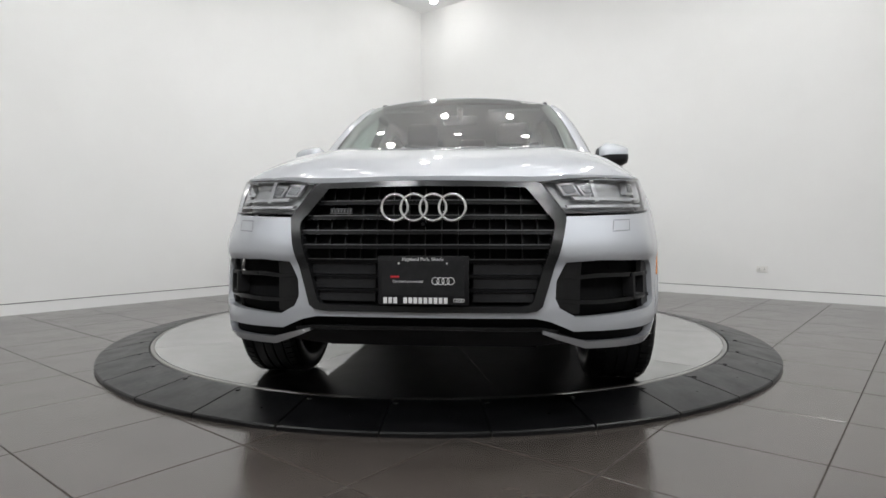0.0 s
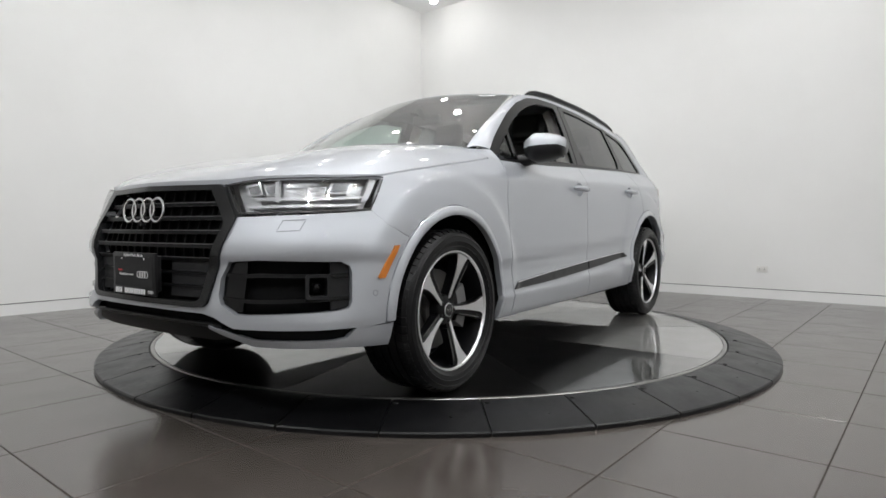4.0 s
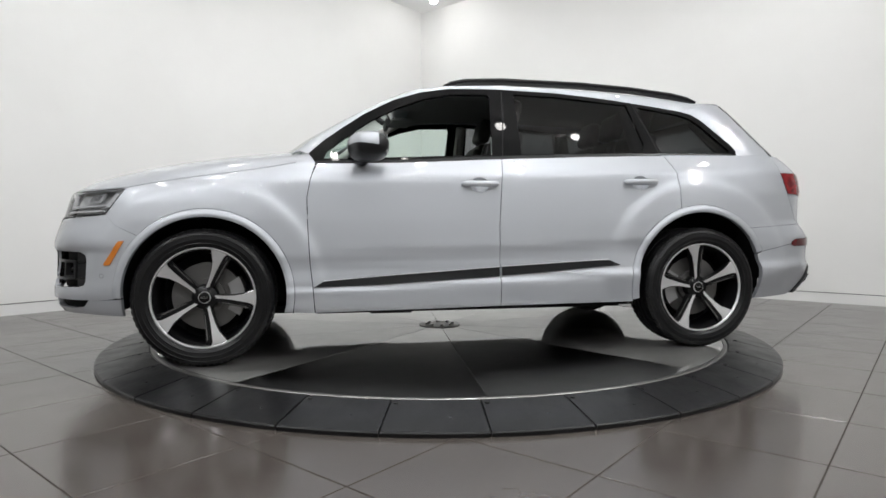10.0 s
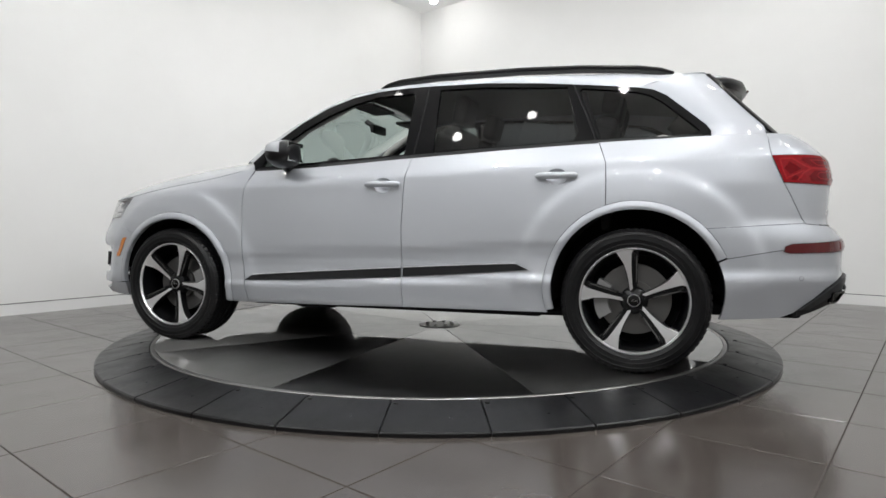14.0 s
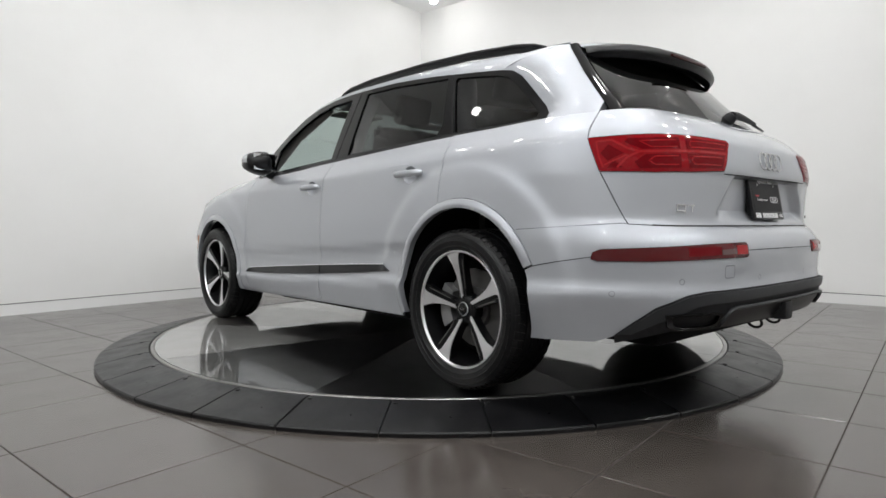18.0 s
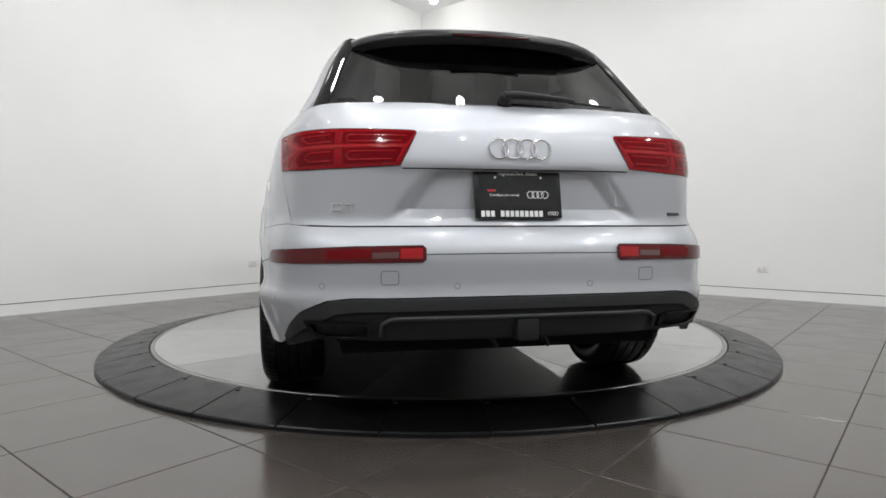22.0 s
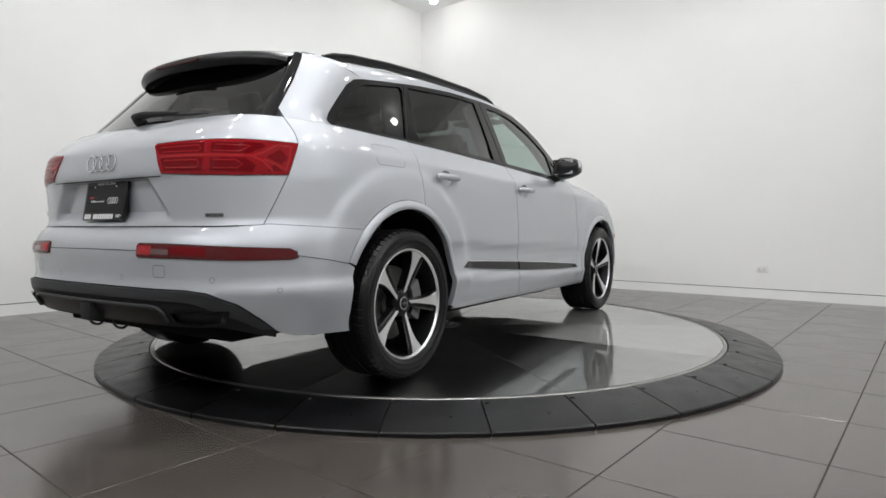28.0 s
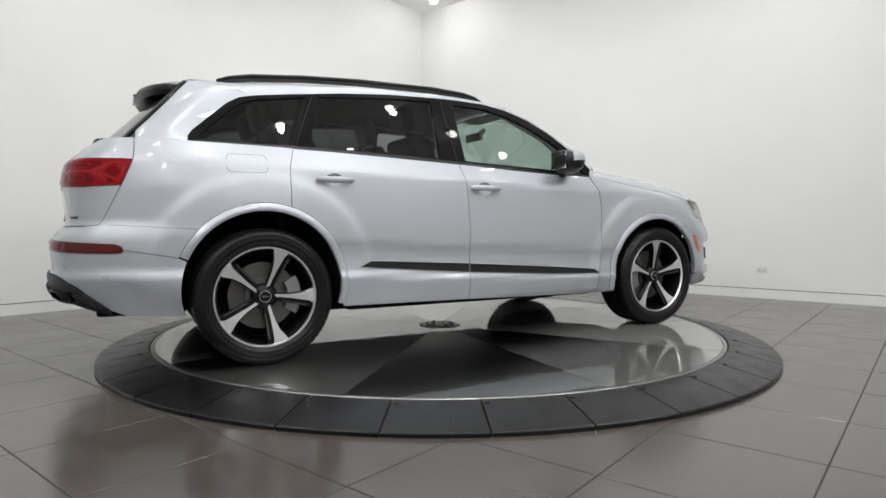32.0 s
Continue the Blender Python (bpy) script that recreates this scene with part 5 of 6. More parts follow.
for s_ in (1, -1):
    lamp = part("rear_reflector", refl_me, None, bumper_r, "long dark red bumper lamp", m=None if s_ == 1 else FLIP)
    for me in refl_bits:
        part(me.name.split(".")[0], me, None, lamp)
    part("lamp_seal", mesh_of("lamp_seal", ribbon(densify(REFL, .03), skin, .005, .005, True), TRIM_BLACK), None, lamp)
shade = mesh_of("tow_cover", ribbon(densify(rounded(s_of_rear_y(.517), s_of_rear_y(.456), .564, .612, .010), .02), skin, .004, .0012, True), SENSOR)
part("tow_cover", shade, None, bumper_r)
part("tow_cover", shade, None, bumper_r, m=FLIP)
for s_ in (s_of_rear_y(.719), s_of_rear_y(.251), s_of_x(-2.268)):
    me = mesh_of("parking_sensor", sensor(s_, .557 if s_ > s_of_x(-2.3) else .510, .0105), SENSOR)
    part("parking_sensor", me, None, bumper_r)
    part("parking_sensor", me, None, bumper_r, m=FLIP)

# black diffuser below the bumper
diff_top = side([(-2.27, .345), (-2.40, .46)]) + under_edge[3:]
diff = [(s, z - .003) for s, z in diff_top] + [(2 * LENGTH - s, z - .003) for s, z in diff_top[::-1]]
diff_low = [(2 * LENGTH - s, z) for s, z in side([(-2.27, .315)])] + rear([(-.74, .366), (-.5, .362), (0.0, .358), (.5, .362), (.74, .366)]) + side([(-2.27, .315)])
diffuser = part("diffuser", panel(diff + diff_low, skin, .04, .02, .03, .006), PLASTIC, car, "matt black rear diffuser", smooth=32)
band_top = side([(-2.285, .352), (-2.40, .452)]) + rear([(.70, .502), (.62, .512), (.3, .5145), (.12, .515)])
band_low = rear([(.12, .474), (.3, .4735), (.60, .470), (.665, .462)]) + side([(-2.415, .405), (-2.33, .352)])
band = band_top + [(2 * LENGTH - s, z) for s, z in band_top[::-1]] + [(2 * LENGTH - s, z) for s, z in band_low[::-1]] + band_low
part("diffuser_band", panel(band, skin, .04, .012, .012, .014), DIFFUSER_GREY, diffuser, "dark grey band", smooth=32)
lip_line = [(-.52, .385), (-.515, .425), (-.49, .442), (-.46, .447), (.46, .447), (.49, .442), (.515, .425), (.52, .385)]
part("diffuser_lip", rod([skin(s_, z, .020) for s_, z in densify_open(rear(lip_line), .03)], .008, 8), DIFFUSER_GREY, diffuser, smooth=60)
part("diffuser_step", panel(rear([(-.50, .368), (-.50, .425), (-.46, .442), (.46, .442), (.50, .425), (.50, .368)]), skin, .05, .03, .02, .012), TRIM_BLACK, diffuser, smooth=32)
tail_ring = rear([(.775, .436), (.58, .438), (.545, .428), (.552, .382), (.60, .372), (.72, .372), (.762, .384)])
tail_hole = rear([(.757, .426), (.585, .428), (.562, .420), (.568, .390), (.605, .382), (.715, .382), (.745, .392)])
outl = mesh_of("exhaust_trim", panel(tail_ring, skin, .03, .03, .05, .024, [tail_hole]), GLOSS_BLACK, smooth=32)
pipe = mesh_of("exhaust_mouth", panel(tail_hole, skin, .03, .03, .0, -.015), UNDER, smooth=32)
for m in (None, FLIP):
    trim = part("exhaust_trim", outl, None, diffuser, "gloss black exhaust trim", m=m)
    part("exhaust_mouth", pipe, None, trim)
hitch = part("tow_hitch", box(.16, .082, .082, (-2.505, -.004, .398), .012), PLASTIC, car, "black tow hitch receiver", smooth=40)
part("hitch_ring", lathe([(.030 + .006 * math.cos(a), .006 * math.sin(a)) for a in [k * math.pi / 4 for k in range(8)]], 20, closed=True), PLASTIC, hitch, smooth=60, m=Matrix.Translation((-2.48, .10, .345)) @ pose(0, 0, 0, 60, 0, 0))
part("hitch_ring", lathe([(.030 + .006 * math.cos(a), .006 * math.sin(a)) for a in [k * math.pi / 4 for k in range(8)]], 20, closed=True), PLASTIC, hitch, smooth=60, m=Matrix.Translation((-2.48, -.10, .345)) @ pose(0, 0, 0, 60, 0, 0))

# fuel flap on the right
part("fuel_flap", ribbon(densify(rounded(s_of_x(-1.472), s_of_x(-1.69), 1.062, 1.165, .028), .03), skin, .004, .0012, True), SENSOR, car, "fuel flap outline", m=FLIP)

# ---- number plates ----
def text(body, size, mat, parent, m):
    cu = bpy.data.curves.new("lettering", "FONT")
    cu.body, cu.size, cu.extrude, cu.align_x = body, size, .0004, "CENTER"
    me = bpy.data.meshes.new_from_object(bpy.data.objects.new("tmp", cu))
    bpy.data.curves.remove(cu)
    me.materials.append(mat)
    return part("lettering", me, None, parent, m=m)


def plate(m, label):
    p = part("number_plate", box(.335, .178, .014, (0, 0, 0), .006), TRIM_BLACK, car, label, smooth=40, m=m)
    part("plate_bracket", box(.28, .15, .034, (0, 0, -.022), .008), PLASTIC, p, smooth=40)
    part("plate_sheet", box(.30, .125, .004, (0, .008, .006)), PLASTIC, p)
    text("Highland Park, Illinois", .0175, WHITE_INK, p, pose(0, .0715, .0078))
    text("Certified pre-owned", .0135, WHITE_INK, p, pose(-.055, -.008, .0088))
    part("print_bar", box(.032, .007, .0015, (-.103, .013, .0085)), RED_INK, p)
    for k in range(13):
        if k != 3:
            part("print_bar", box(.0135, .022, .0015, (-.139 + .0185 * k, -.0735, .0075)), WHITE_INK, p)
    for k in range(4):
        part("print_ring", lathe([(.0118, .0), (.0142, .0), (.0142, .001), (.0118, .001)], 20, closed=True), WHITE_INK, p, m=pose(.046 + .0185 * k, -.002, .0085))
        part("print_ring", lathe([(.0052, .0), (.0068, .0), (.0068, .001), (.0052, .001)], 16, closed=True), WHITE_INK, p, m=pose(.118 + .009 * k, -.072, .0075))
    for x in (-.088, .088):
        part("screw", lathe([(0, .003), (.004, .003), (.005, 0)], 10), CHROME, p, m=pose(x, .062, .007))
    return p


plate(Matrix.Translation((2.463, .004, .571)) @ pose(0, 0, 0, 90, 0, 90), "black dealer plate at the front")
plate(Matrix.Translation((-2.478, .002, .884)) @ pose(0, 0, 0, 0, 0, 180) @ pose(0, 0, 0, 90 - 10, 0, 90), "black dealer plate at the tail")

# ---- handles ----
def handle(k):
    (x, z), ring = HANDLES[k], cup_ring(k, 1.02)
    s = s_of_x(x)

    def bowl(u, v, proud=0.0):
        r2 = ((u - s) / .058) ** 2 + ((v - z) / .045) ** 2
        return skin(u, v, proud - .030 * max(0, 1 - r2) ** .6 if r2 < 1 else proud)
    cup = panel(ring, bowl, .010, .010, 0, -.001)
    pts = [skin(s + d, z + .006, p) for d, p in ((-.108, .010), (-.09, .024), (-.05, .030), (0, .031), (.05, .030), (.09, .024), (.108, .010))]
    bar = rod(pts, [.010, .0155, .0165, .0165, .0165, .0155, .010], 12, 1.12)
    return cup, bar


for k, doors in ((0, doors_f), (1, doors_r)):
    cup, bar = handle(k)
    both("handle_cup", cup, PAINT, doors, "", 60)
    both("door_handle", bar, PAINT, doors, "silver bar handle", 60)

# ---- mirrors ----
def mirror_shell(grow=0.0):
    bm = bmesh.new()
    rows = []
    for k in range(9):
        t = k / 8
        # from the root outward along y
        y = .905 + .190 * t
        hx = .114 * (1 - .35 * t ** 3) * (.72 + .28 * min(1, t * 4)) + grow
        hz = .085 * (1 - .42 * t ** 3) * (.66 + .34 * min(1, t * 4)) + grow
        cx, cz = .600 - .03 * t, 1.213 + .010 * t
        rows.append([bm.verts.new((cx + hx * (math.copysign(abs(math.cos(a)) ** .75, math.cos(a))), y, cz + hz * math.copysign(abs(math.sin(a)) ** .75, math.sin(a)))) for a in [2 * math.pi * j / 24 for j in range(24)]])
    for a, b in zip(rows, rows[1:]):
        for j in range(24):
            bm.faces.new((a[j], a[(j + 1) % 24], b[(j + 1) % 24], b[j]))
    bm.faces.new(rows[0])
    end = bm.verts.new((.572, 1.108, 1.225))
    for j in range(24):
        bm.faces.new((rows[-1][j], rows[-1][(j + 1) % 24], end))
    bmesh.ops.recalc_face_normals(bm, faces=bm.faces[:])
    return bm


def halved(bm, z, keep_above):
    geom = bm.verts[:] + bm.edges[:] + bm.faces[:]
    bmesh.ops.bisect_plane(bm, geom=geom, plane_co=(.58, 1.0, z), plane_no=(-.12, -.1, 1), clear_inner=keep_above, clear_outer=not keep_above)
    return bm


cap = halved(mirror_shell(.002), 1.208, True)
bmesh.ops.bisect_plane(cap, geom=cap.verts[:] + cap.edges[:] + cap.faces[:], plane_co=(.54, 1.0, 1.2), plane_no=(1, 0, 0), clear_inner=True)
shells = both("mirror_cap", cap, PAINT, None, "silver mirror cap", 60)
both("mirror_housing", mirror_shell(), TRIM_BLACK, shells, "", 60)
both("mirror_arm", rod([(.64, .845, 1.150), (.62, .89, 1.150), (.60, .94, 1.160)], [.032, .036, .030], 12, 1.0), TRIM_BLACK, shells, "", 60)
both("mirror_glass", box(.006, .16, .115, (.494, .992, 1.222), .002), MIRROR, shells)

# ---- underside ----
part("underbody", join(box(3.7, 1.30, .05, (0, 0, .262), .02), box(1.90, 1.74, .05, (-.05, 0, .285), .02), box(.45, 1.1, .04, (1.93, 0, .305), .015), box(.45, 1.3, .06, (-2.10, 0, .31), .02)), UNDER, car)
part("inner_block", join(box(4.3, .86, .5, (0, 0, .52)), box(1.95, 1.7, .5, (-.02, 0, .56)), box(.20, 1.25, .35, (2.05, 0, .52)), box(.28, 1.35, .40, (-2.12, 0, .60))), UNDER, car)
both("jack_pad", box(.25, .05, .03, (.45, .80, .262), .008), UNDER)

# ---- inside ----
part("cabin_floor", join(box(1.9, 1.6, .04, (-.02, 0, .74)), box(1.1, .80, .04, (-1.52, 0, .80))), INTERIOR, car)
part("dashboard", join(box(.46, 1.44, .24, (.84, 0, .985), .07, 3), box(.2, .42, .08, (.76, .37, 1.10), .035, 3)), INTERIOR, car, smooth=50)
part("headliner", grid_patch([[Vector((x, y, roof_z(x, y) - .045)) for y in np.linspace(-.56, .56, 9)] for x in np.linspace(.22, -1.9, 14)]), HEADLINER, car, smooth=180)
wheel_in = part("steering_wheel", lathe([(.175 + .016 * math.cos(a), .016 * math.sin(a)) for a in [k * math.pi / 5 for k in range(10)]], 40, closed=True), LEATHER, car, smooth=60, m=Matrix.Translation((.50, .37, 1.085)) @ pose(0, 0, 0, 0, -65, 0))
part("steering_boss", box(.11, .10, .05, (0, 0, -.005), .02, 3), INTERIOR, wheel_in, smooth=50)
for a in (0, 120, 240):
    part("spoke", box(.15, .03, .015, (.1, 0, -.004), .005), INTERIOR, wheel_in, m=pose(0, 0, 0, 0, 0, a + 90))


def seat(x, y, w=.50):
    s = part("seat", join(box(.52, w, .16, (0, 0, .86), .06, 3), box(.52, .08, .18, (0, w / 2 - .03, .875), .035, 3), box(.52, .08, .18, (0, -w / 2 + .03, .875), .035, 3)), LEATHER, car, smooth=50, m=Matrix.Translation((x, y, 0)))
    b = join(box(.13, w - .04, .56, (0, 0, .26), .055, 3), box(.15, .08, .48, (.02, w / 2 - .05, .24), .035, 3), box(.15, .08, .48, (.02, -w / 2 + .05, .24), .035, 3))
    part("backrest", b, LEATHER, s, smooth=50, m=Matrix.Translation((-.27, 0, .88)) @ pose(0, 0, 0, 0, -16, 0))
    part("headrest", box(.10, .26, .19, (0, 0, .66), .045, 3), LEATHER, s, smooth=50, m=Matrix.Translation((-.27, 0, .88)) @ pose(0, 0, 0, 0, -14, 0))


for x, y, w in ((.02, .37, .5), (.02, -.37, .5), (-.92, .42, .46), (-.92, 0, .40), (-.92, -.42, .46)):
    seat(x, y, w)
both("door_card", panel([(.86, .80), (-1.28, .80), (-1.28, 1.20), (-.2, 1.165), (.6, 1.135), (.86, 1.12)], lambda x, z, p=0.0: Vector((x, .80 - .05 * max(0, x - .5), z)), .2, .2, .0), INTERIOR)
both("pillar_trim", rod([(-.27, .755, 1.16), (-.275, .68, 1.40), (-.28, .595, 1.59)], [.045, .04, .04], 10), PILLAR_CLOTH, None, "pale cloth pillar trim", 60)
both("pillar_trim", rod([(.90, .745, 1.18), (.60, .675, 1.42), (.26, .595, 1.60)], [.03, .03, .03], 10), PILLAR_CLOTH, None, "pale cloth pillar trim", 60)
both("pillar_trim", rod([(-1.25, .70, 1.2), (-1.16, .585, 1.55)], [.07, .05], 10), INTERIOR, None, "", 60)
both("pillar_trim", rod([(-2.05, .60, 1.22), (-1.72, .52, 1.53)], [.10, .07], 10), INTERIOR, None, "", 60)
both("seat_belt", rod([(-.245, .735, 1.08), (-.25, .675, 1.30), (-.255, .60, 1.52)], .012, 8), PILLAR_CLOTH, None, "pale seat belt", 60)
inner_mirror = part("interior_mirror", box(.03, .23, .065, (.40, 0, 1.50), .012, 3), INTERIOR, car, "black rear-view mirror", smooth=50)
part("mirror_stem", rod([(.42, 0, 1.51), (.50, 0, 1.57)], .02, 8), INTERIOR, inner_mirror)
part("sun_visor", box(.16, .36, .02, (.26, .37, 1.578), .008), HEADLINER, car)
part("sun_visor", box(.16, .36, .02, (.26, -.37, 1.578), .008), HEADLINER, car)
part("rear_shelf", box(.05, 1.3, .46, (-1.33, 0, .97), .02), INTERIOR, car)


# ---- wheels ----
def wheel_meshes():
    w = {}
    R, B = .3735, .2665
    # tyre, axis y, outer face at +y
    prof = [(B + .004, .118), (B + .010, .126), (B + .018, .131), (.296, .138), (.2985, .1405), (.301, .1395), (.318, .1430), (.320, .1450), (.324, .1445), (.342, .1425), (.3435, .1440), (.346, .1405), (.354, .1370), (.361, .131), (.3675, .118)]
    tread = []
    for y0, y1 in ((.112, .078), (.068, .028), (.018, -.018), (-.028, -.068), (-.078, -.112)):
        tread += [(R - .0015 if abs(y0) > .1 else R, y0), (R - .0015 if abs(y1) > .1 else R, y1), (R - .008, y1 - .002), (R - .008, y1 - .008)]
    prof += tread[:-2] + [(.3675, -.118), (.361, -.131), (.350, -.140), (.330, -.1445), (.300, -.140), (B + .016, -.128), (B + .004, -.118)]
    w["tyre"] = mesh_of("tyre", lathe(prof, 96, "y"), TYRE, smooth=30)
    # shoulder blocks
    bm = bmesh.new()
    for k in range(64):
        a = 2 * math.pi * k / 64
        for sgn in (1, -1):
            pts = []
            for r, y in ((.3640, .1315), (.3755, .1155), (.3788, .082)):
                for da in (-.036, .030):
                    aa = a + da + (.02 if y < .1 else 0) * 1
                    pts.append(bm.verts.new((r * math.cos(aa), y * sgn, r * math.sin(aa))))
            low = [bm.verts.new((p.co.x * .975, p.co.y * .985, p.co.z * .975)) for p in pts]
            for i in (0, 2):
                bm.faces.new((pts[i], pts[i + 1], pts[i + 3], pts[i + 2]))
                for j in (i, i + 1):
                    bm.faces.new((pts[j], pts[j + 2], low[j + 2], low[j]))
            bm.faces.new((pts[0], pts[1], low[1], low[0]))
            bm.faces.new((pts[4], pts[5], low[5], low[4]))
    bmesh.ops.recalc_face_normals(bm, faces=bm.faces[:])
    w["tread_block"] = mesh_of("tread", bm, TYRE)
    w["rim"] = mesh_of("rim", lathe([(B + .006, .120), (B - .004, .116), (B - .010, .098), (B - .020, .06), (B - .028, -.02), (B - .02, -.10), (B + .004, -.118)], 72, "y"), WHEEL_BLACK, smooth=40)
    w["rim_lip"] = mesh_of("rim_lip", lathe([(B + .0115, .1265), (B + .0095, .1292), (B + .0045, .1290), (B + .002, .1255), (B - .001, .119)], 96, "y"), MACHINED, smooth=40)
    # one spoke; the outline lies in the plane x (radius), z
    face = [(.052, -.016), (.10, -.0185), (.15, -.024), (.20, -.036), (.235, -.050), (.2655, -.072), (.2685, -.050), (.2705, -.02), (.2705, .0), (.2695, .022), (.262, .014), (.245, .008), (.20, .004), (.14, .000), (.09, -.001), (.052, .000)]

    def dish(r):
        return .088 + .030 * max(0, min(1, (r - .05) / .2)) ** 1.3

    def lay(outline, lift=0.0, depth=.0, grow=0.0):
        bm = bmesh.new()
        top = [bm.verts.new((x, dish(math.hypot(x, z)) + lift, z)) for x, z in outline]
        bm.faces.new(top)
        if depth:
            low = [bm.verts.new((x * .998, dish(math.hypot(x, z)) + lift - depth, z * (1 + grow))) for x, z in outline]
            n = len(outline)
            for k in range(n):
                bm.faces.new((top[k], top[(k + 1) % n], low[(k + 1) % n], low[k]))
        bmesh.ops.triangulate(bm, faces=[f for f in bm.faces if len(f.verts) > 4])
        bmesh.ops.recalc_face_normals(bm, faces=bm.faces[:])
        return bm
    w["spoke_face"] = mesh_of("spoke_face", lay(face, .001, .004), MACHINED, smooth=25)
    body = [(.045, -.022), (.10, -.022), (.15, -.028), (.20, -.040), (.235, -.055), (.262, -.080), (.2655, .034), (.245, .024), (.21, .022), (.14, .018), (.10, .020), (.045, .022)]
    w["spoke"] = mesh_of("spoke", lay(body, -.004, .045), WHEEL_BLACK, smooth=25)
    bar = [(.085, .010), (.14, .016), (.21, .022), (.255, .030), (.258, .048), (.20, .036), (.14, .030), (.085, .026)]
    w["spoke_bar"] = mesh_of("spoke_bar", lay(bar, -.003, .03), WHEEL_BLACK, smooth=25)
    bar2 = [(.095, .018), (.14, .0215), (.205, .0275), (.235, .0325), (.235, .0365), (.20, .0325), (.14, .0265), (.095, .022)]
    w["bar_slot"] = mesh_of("bar_slot", lay(bar2, .0), CAST_IRON)
    w["hub"] = mesh_of("hub", lathe([(0, .094), (.034, .094), (.040, .090), (.062, .086), (.072, .074), (.072, .03)], 40, "y"), WHEEL_BLACK, smooth=40)
    w["hub_cap"] = mesh_of("hub_cap", lathe([(0, .0985), (.026, .098), (.0315, .096), (.033, .092)], 32, "y"), GLOSS_BLACK, smooth=40)
    w["cap_ring"] = mesh_of("cap_ring", lathe([(.0295, .0975), (.0315, .0975), (.0325, .096), (.033, .094)], 32, "y"), MACHINED, smooth=40)
    w["cap_mark"] = mesh_of("cap_mark", lathe([(.0042, .0), (.0056, .0), (.0056, .0008), (.0042, .0008)], 16, "y", closed=True), CHROME)
    w["wheel_bolt"] = mesh_of("wheel_bolt", lathe([(0, .090), (.009, .090), (.0105, .086), (.0105, .07)], 8, "y"), WHEEL_BLACK, smooth=30)
    w["brake_disc"] = mesh_of("brake_disc", lathe([(.06, .035), (.10, .035), (.10, .012), (.188, .012), (.188, -.02), (.06, -.02)], 56, "y"), CAST_IRON, smooth=30)
    w["brake_caliper"] = mesh_of("brake_caliper", prism([(.135 * math.cos(a), .135 * math.sin(a)) for a in np.linspace(-.55, .55, 9)] + [(.208 * math.cos(a), .208 * math.sin(a)) for a in np.linspace(.55, -.55, 9)], -.055, .05, pose(0, 0, 0, 90, 0, 0)), CALIPER, smooth=30)
    w["inner_shield"] = mesh_of("inner_shield", lathe([(0, -.05), (.255, -.05), (.255, -.055), (0, -.055)], 40, "y"), UNDER)
    return w


WM = wheel_meshes()


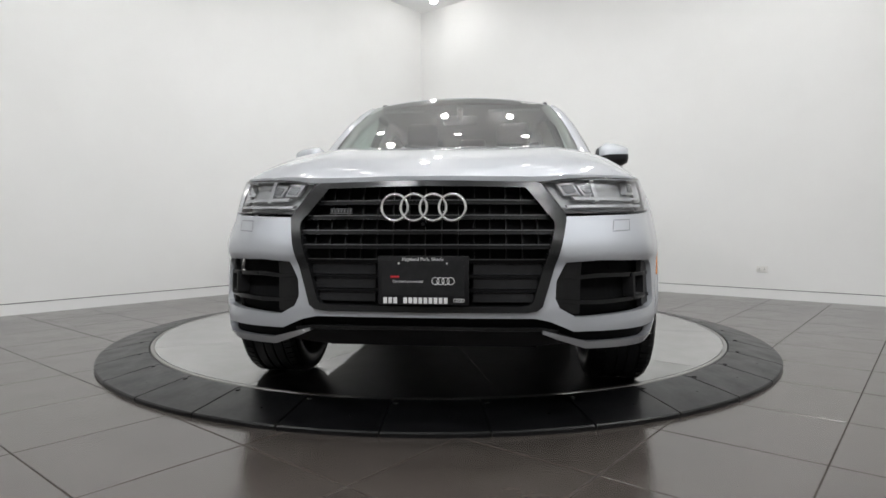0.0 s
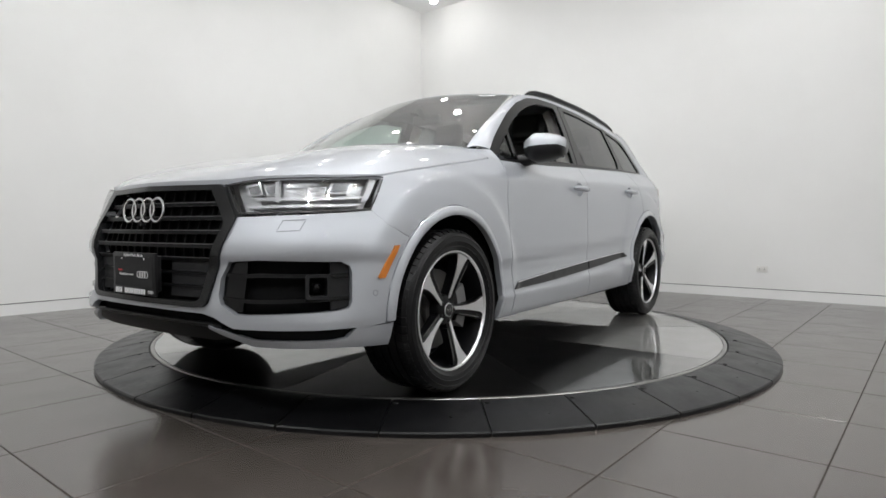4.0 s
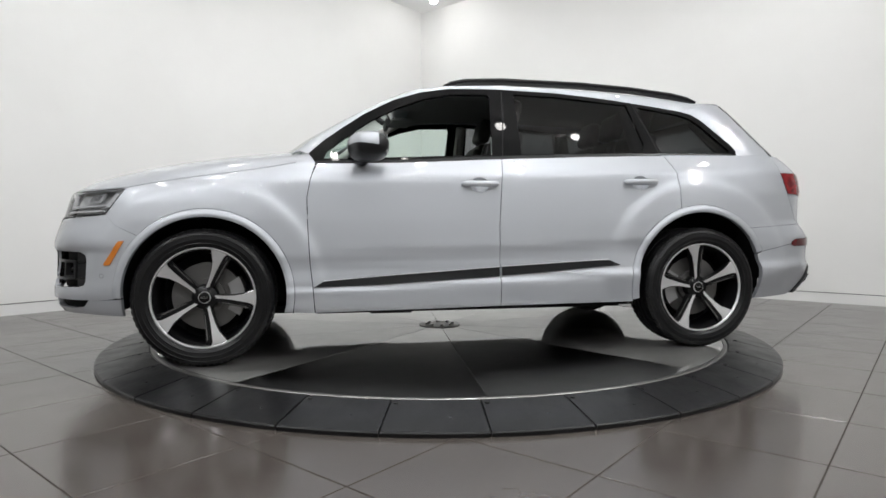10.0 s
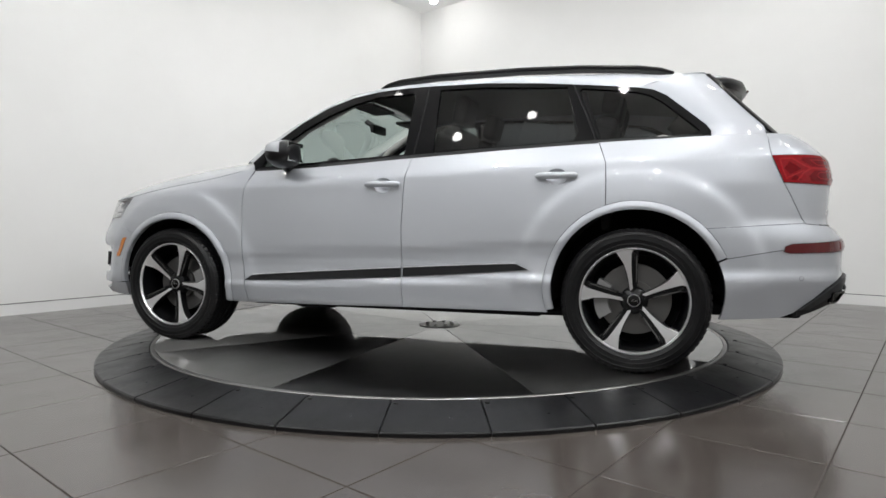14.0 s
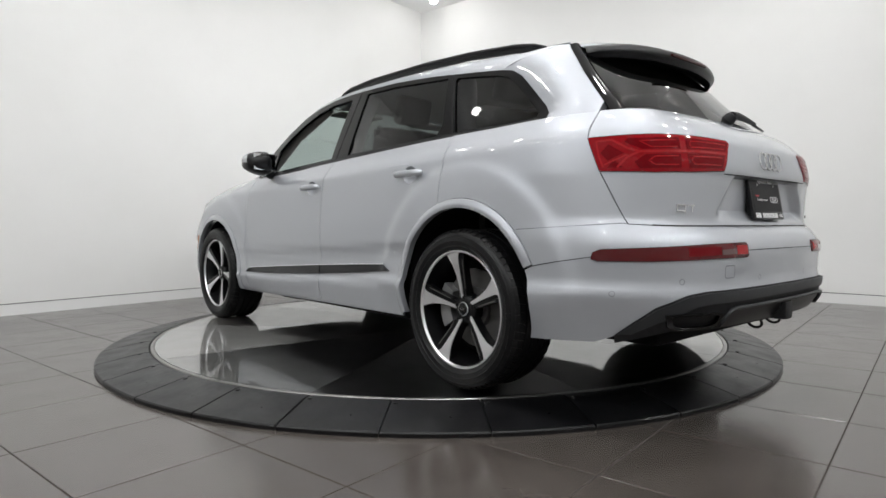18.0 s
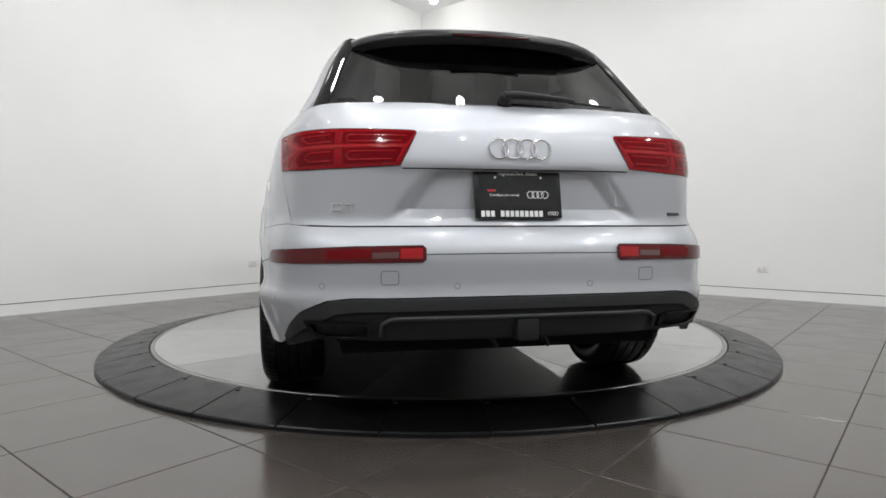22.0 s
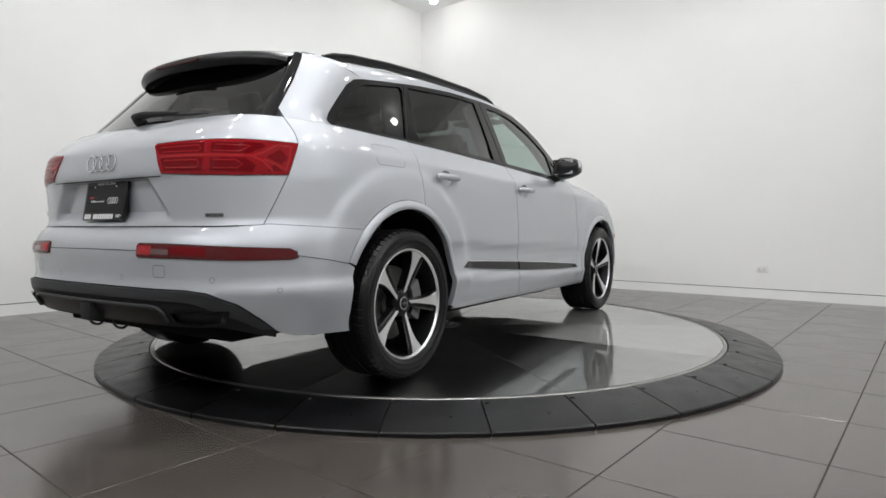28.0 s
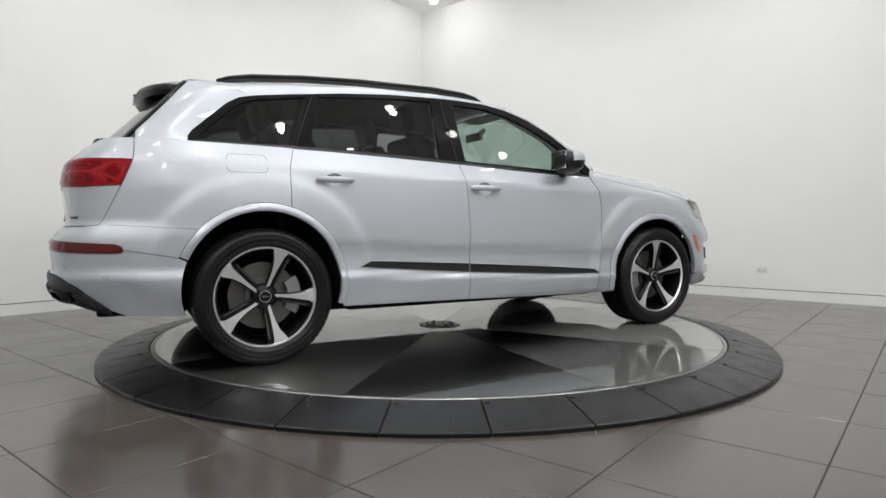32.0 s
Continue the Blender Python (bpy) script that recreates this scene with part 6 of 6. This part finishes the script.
def wheel(x, side_y, turn, caliper_turn):
    """turn: degrees of the first spoke, seen from outside, counter-clockwise from the picture's right."""
    hub = new("wheel")
    hub.parent = car
    hub.matrix_basis = Matrix.Translation((x, side_y * .842, .378)) @ (pose(0, 0, 0, 0, 0, 0) if side_y > 0 else pose(0, 0, 0, 0, 0, 180))
    tyre = part("tyre", WM["tyre"], None, hub, "black low-profile tyre")
    tagged(part("tread", WM["tread_block"], None, tyre), kind="stuff")
    rim = part("rim", WM["rim"], None, hub, "black five-spoke alloy rim with machined faces")
    part("rim_lip", WM["rim_lip"], None, rim)
    for k in range(5):
        # seen from outside (+y, with x to the left), angles run the other way round
        m = pose(0, 0, 0, 0, turn + 72 * k + 180, 0)
        for name in ("spoke", "spoke_face", "spoke_bar", "bar_slot"):
            part(name, WM[name], None, rim, m=m)
        part("wheel_bolt", WM["wheel_bolt"], None, rim, m=pose(0, 0, 0, 0, turn + 72 * k + 36, 0) @ Matrix.Translation((.052, .0, 0)))
    part("hub", WM["hub"], None, rim)
    part("hub_cap", WM["hub_cap"], None, rim)
    part("cap_ring", WM["cap_ring"], None, rim)
    for k in range(4):
        part("cap_mark", WM["cap_mark"], None, rim, m=Matrix.Translation(((k - 1.5) * .0085, .0985, 0)))
    part("brake_disc", WM["brake_disc"], None, hub)
    part("brake_caliper", WM["brake_caliper"], None, hub, "grey brake caliper", m=pose(0, 0, 0, 0, caliper_turn, 0))
    part("inner_shield", WM["inner_shield"], None, hub)
    return hub


wheel(WHEELS_X[0], 1, -6, 180)
wheel(WHEELS_X[1], 1, 23, 0)
wheel(WHEELS_X[0], -1, 14, 0)
wheel(WHEELS_X[1], -1, -6, 180)

# ---- floor tiles: each its own piece, last ----
TILE_S, TILE_GAP = 0.5895, 0.0055


def tiles():
    bm = box(TILE_S - TILE_GAP, TILE_S - TILE_GAP, 0.01, (0, 0, -0.005), 0.0012, 1)
    me = mesh_of("tile", bm, TILE)
    turn = math.degrees(math.atan2(U.y, U.x))
    # joint lines: offsets of the two families from the origin
    a0 = 2.715 % TILE_S
    b0 = -2.328 % TILE_S
    n_u = Vector((-U.y, U.x, 0))
    near = []
    for i in range(-24, 24):
        for j in range(-24, 24):
            p = n_u * (-(a0 + (i + 0.5) * TILE_S)) + U * (b0 + (j + 0.5) * TILE_S)
            rel = p - CORNER
            if -0.35 < -rel.dot(U) < ROOM_U + 0.3 and -0.35 < rel.dot(V) < ROOM_V + 0.3:
                near.append(((p - EYE).length, p))
    for d, p in sorted(near, key=lambda q: q[0]):
        part("tile", me, None, floor, m=Matrix.Translation((p.x, p.y, FLOOR_Z)) @ pose(0, 0, 0, 0, 0, turn))


tiles()


def motions():
    spin, ride = [], []
    for k in range(65):
        t = k * 0.5
        turned = pose(0, 0, 0, 0, 0, TURN_START + TURN_RATE * t)
        spin.append((t, turned))
        ride.append((t, turned @ Matrix.Translation((CAR_X, CAR_Y, 0))))
    walk(table, spin)
    walk(car, ride)


motions()
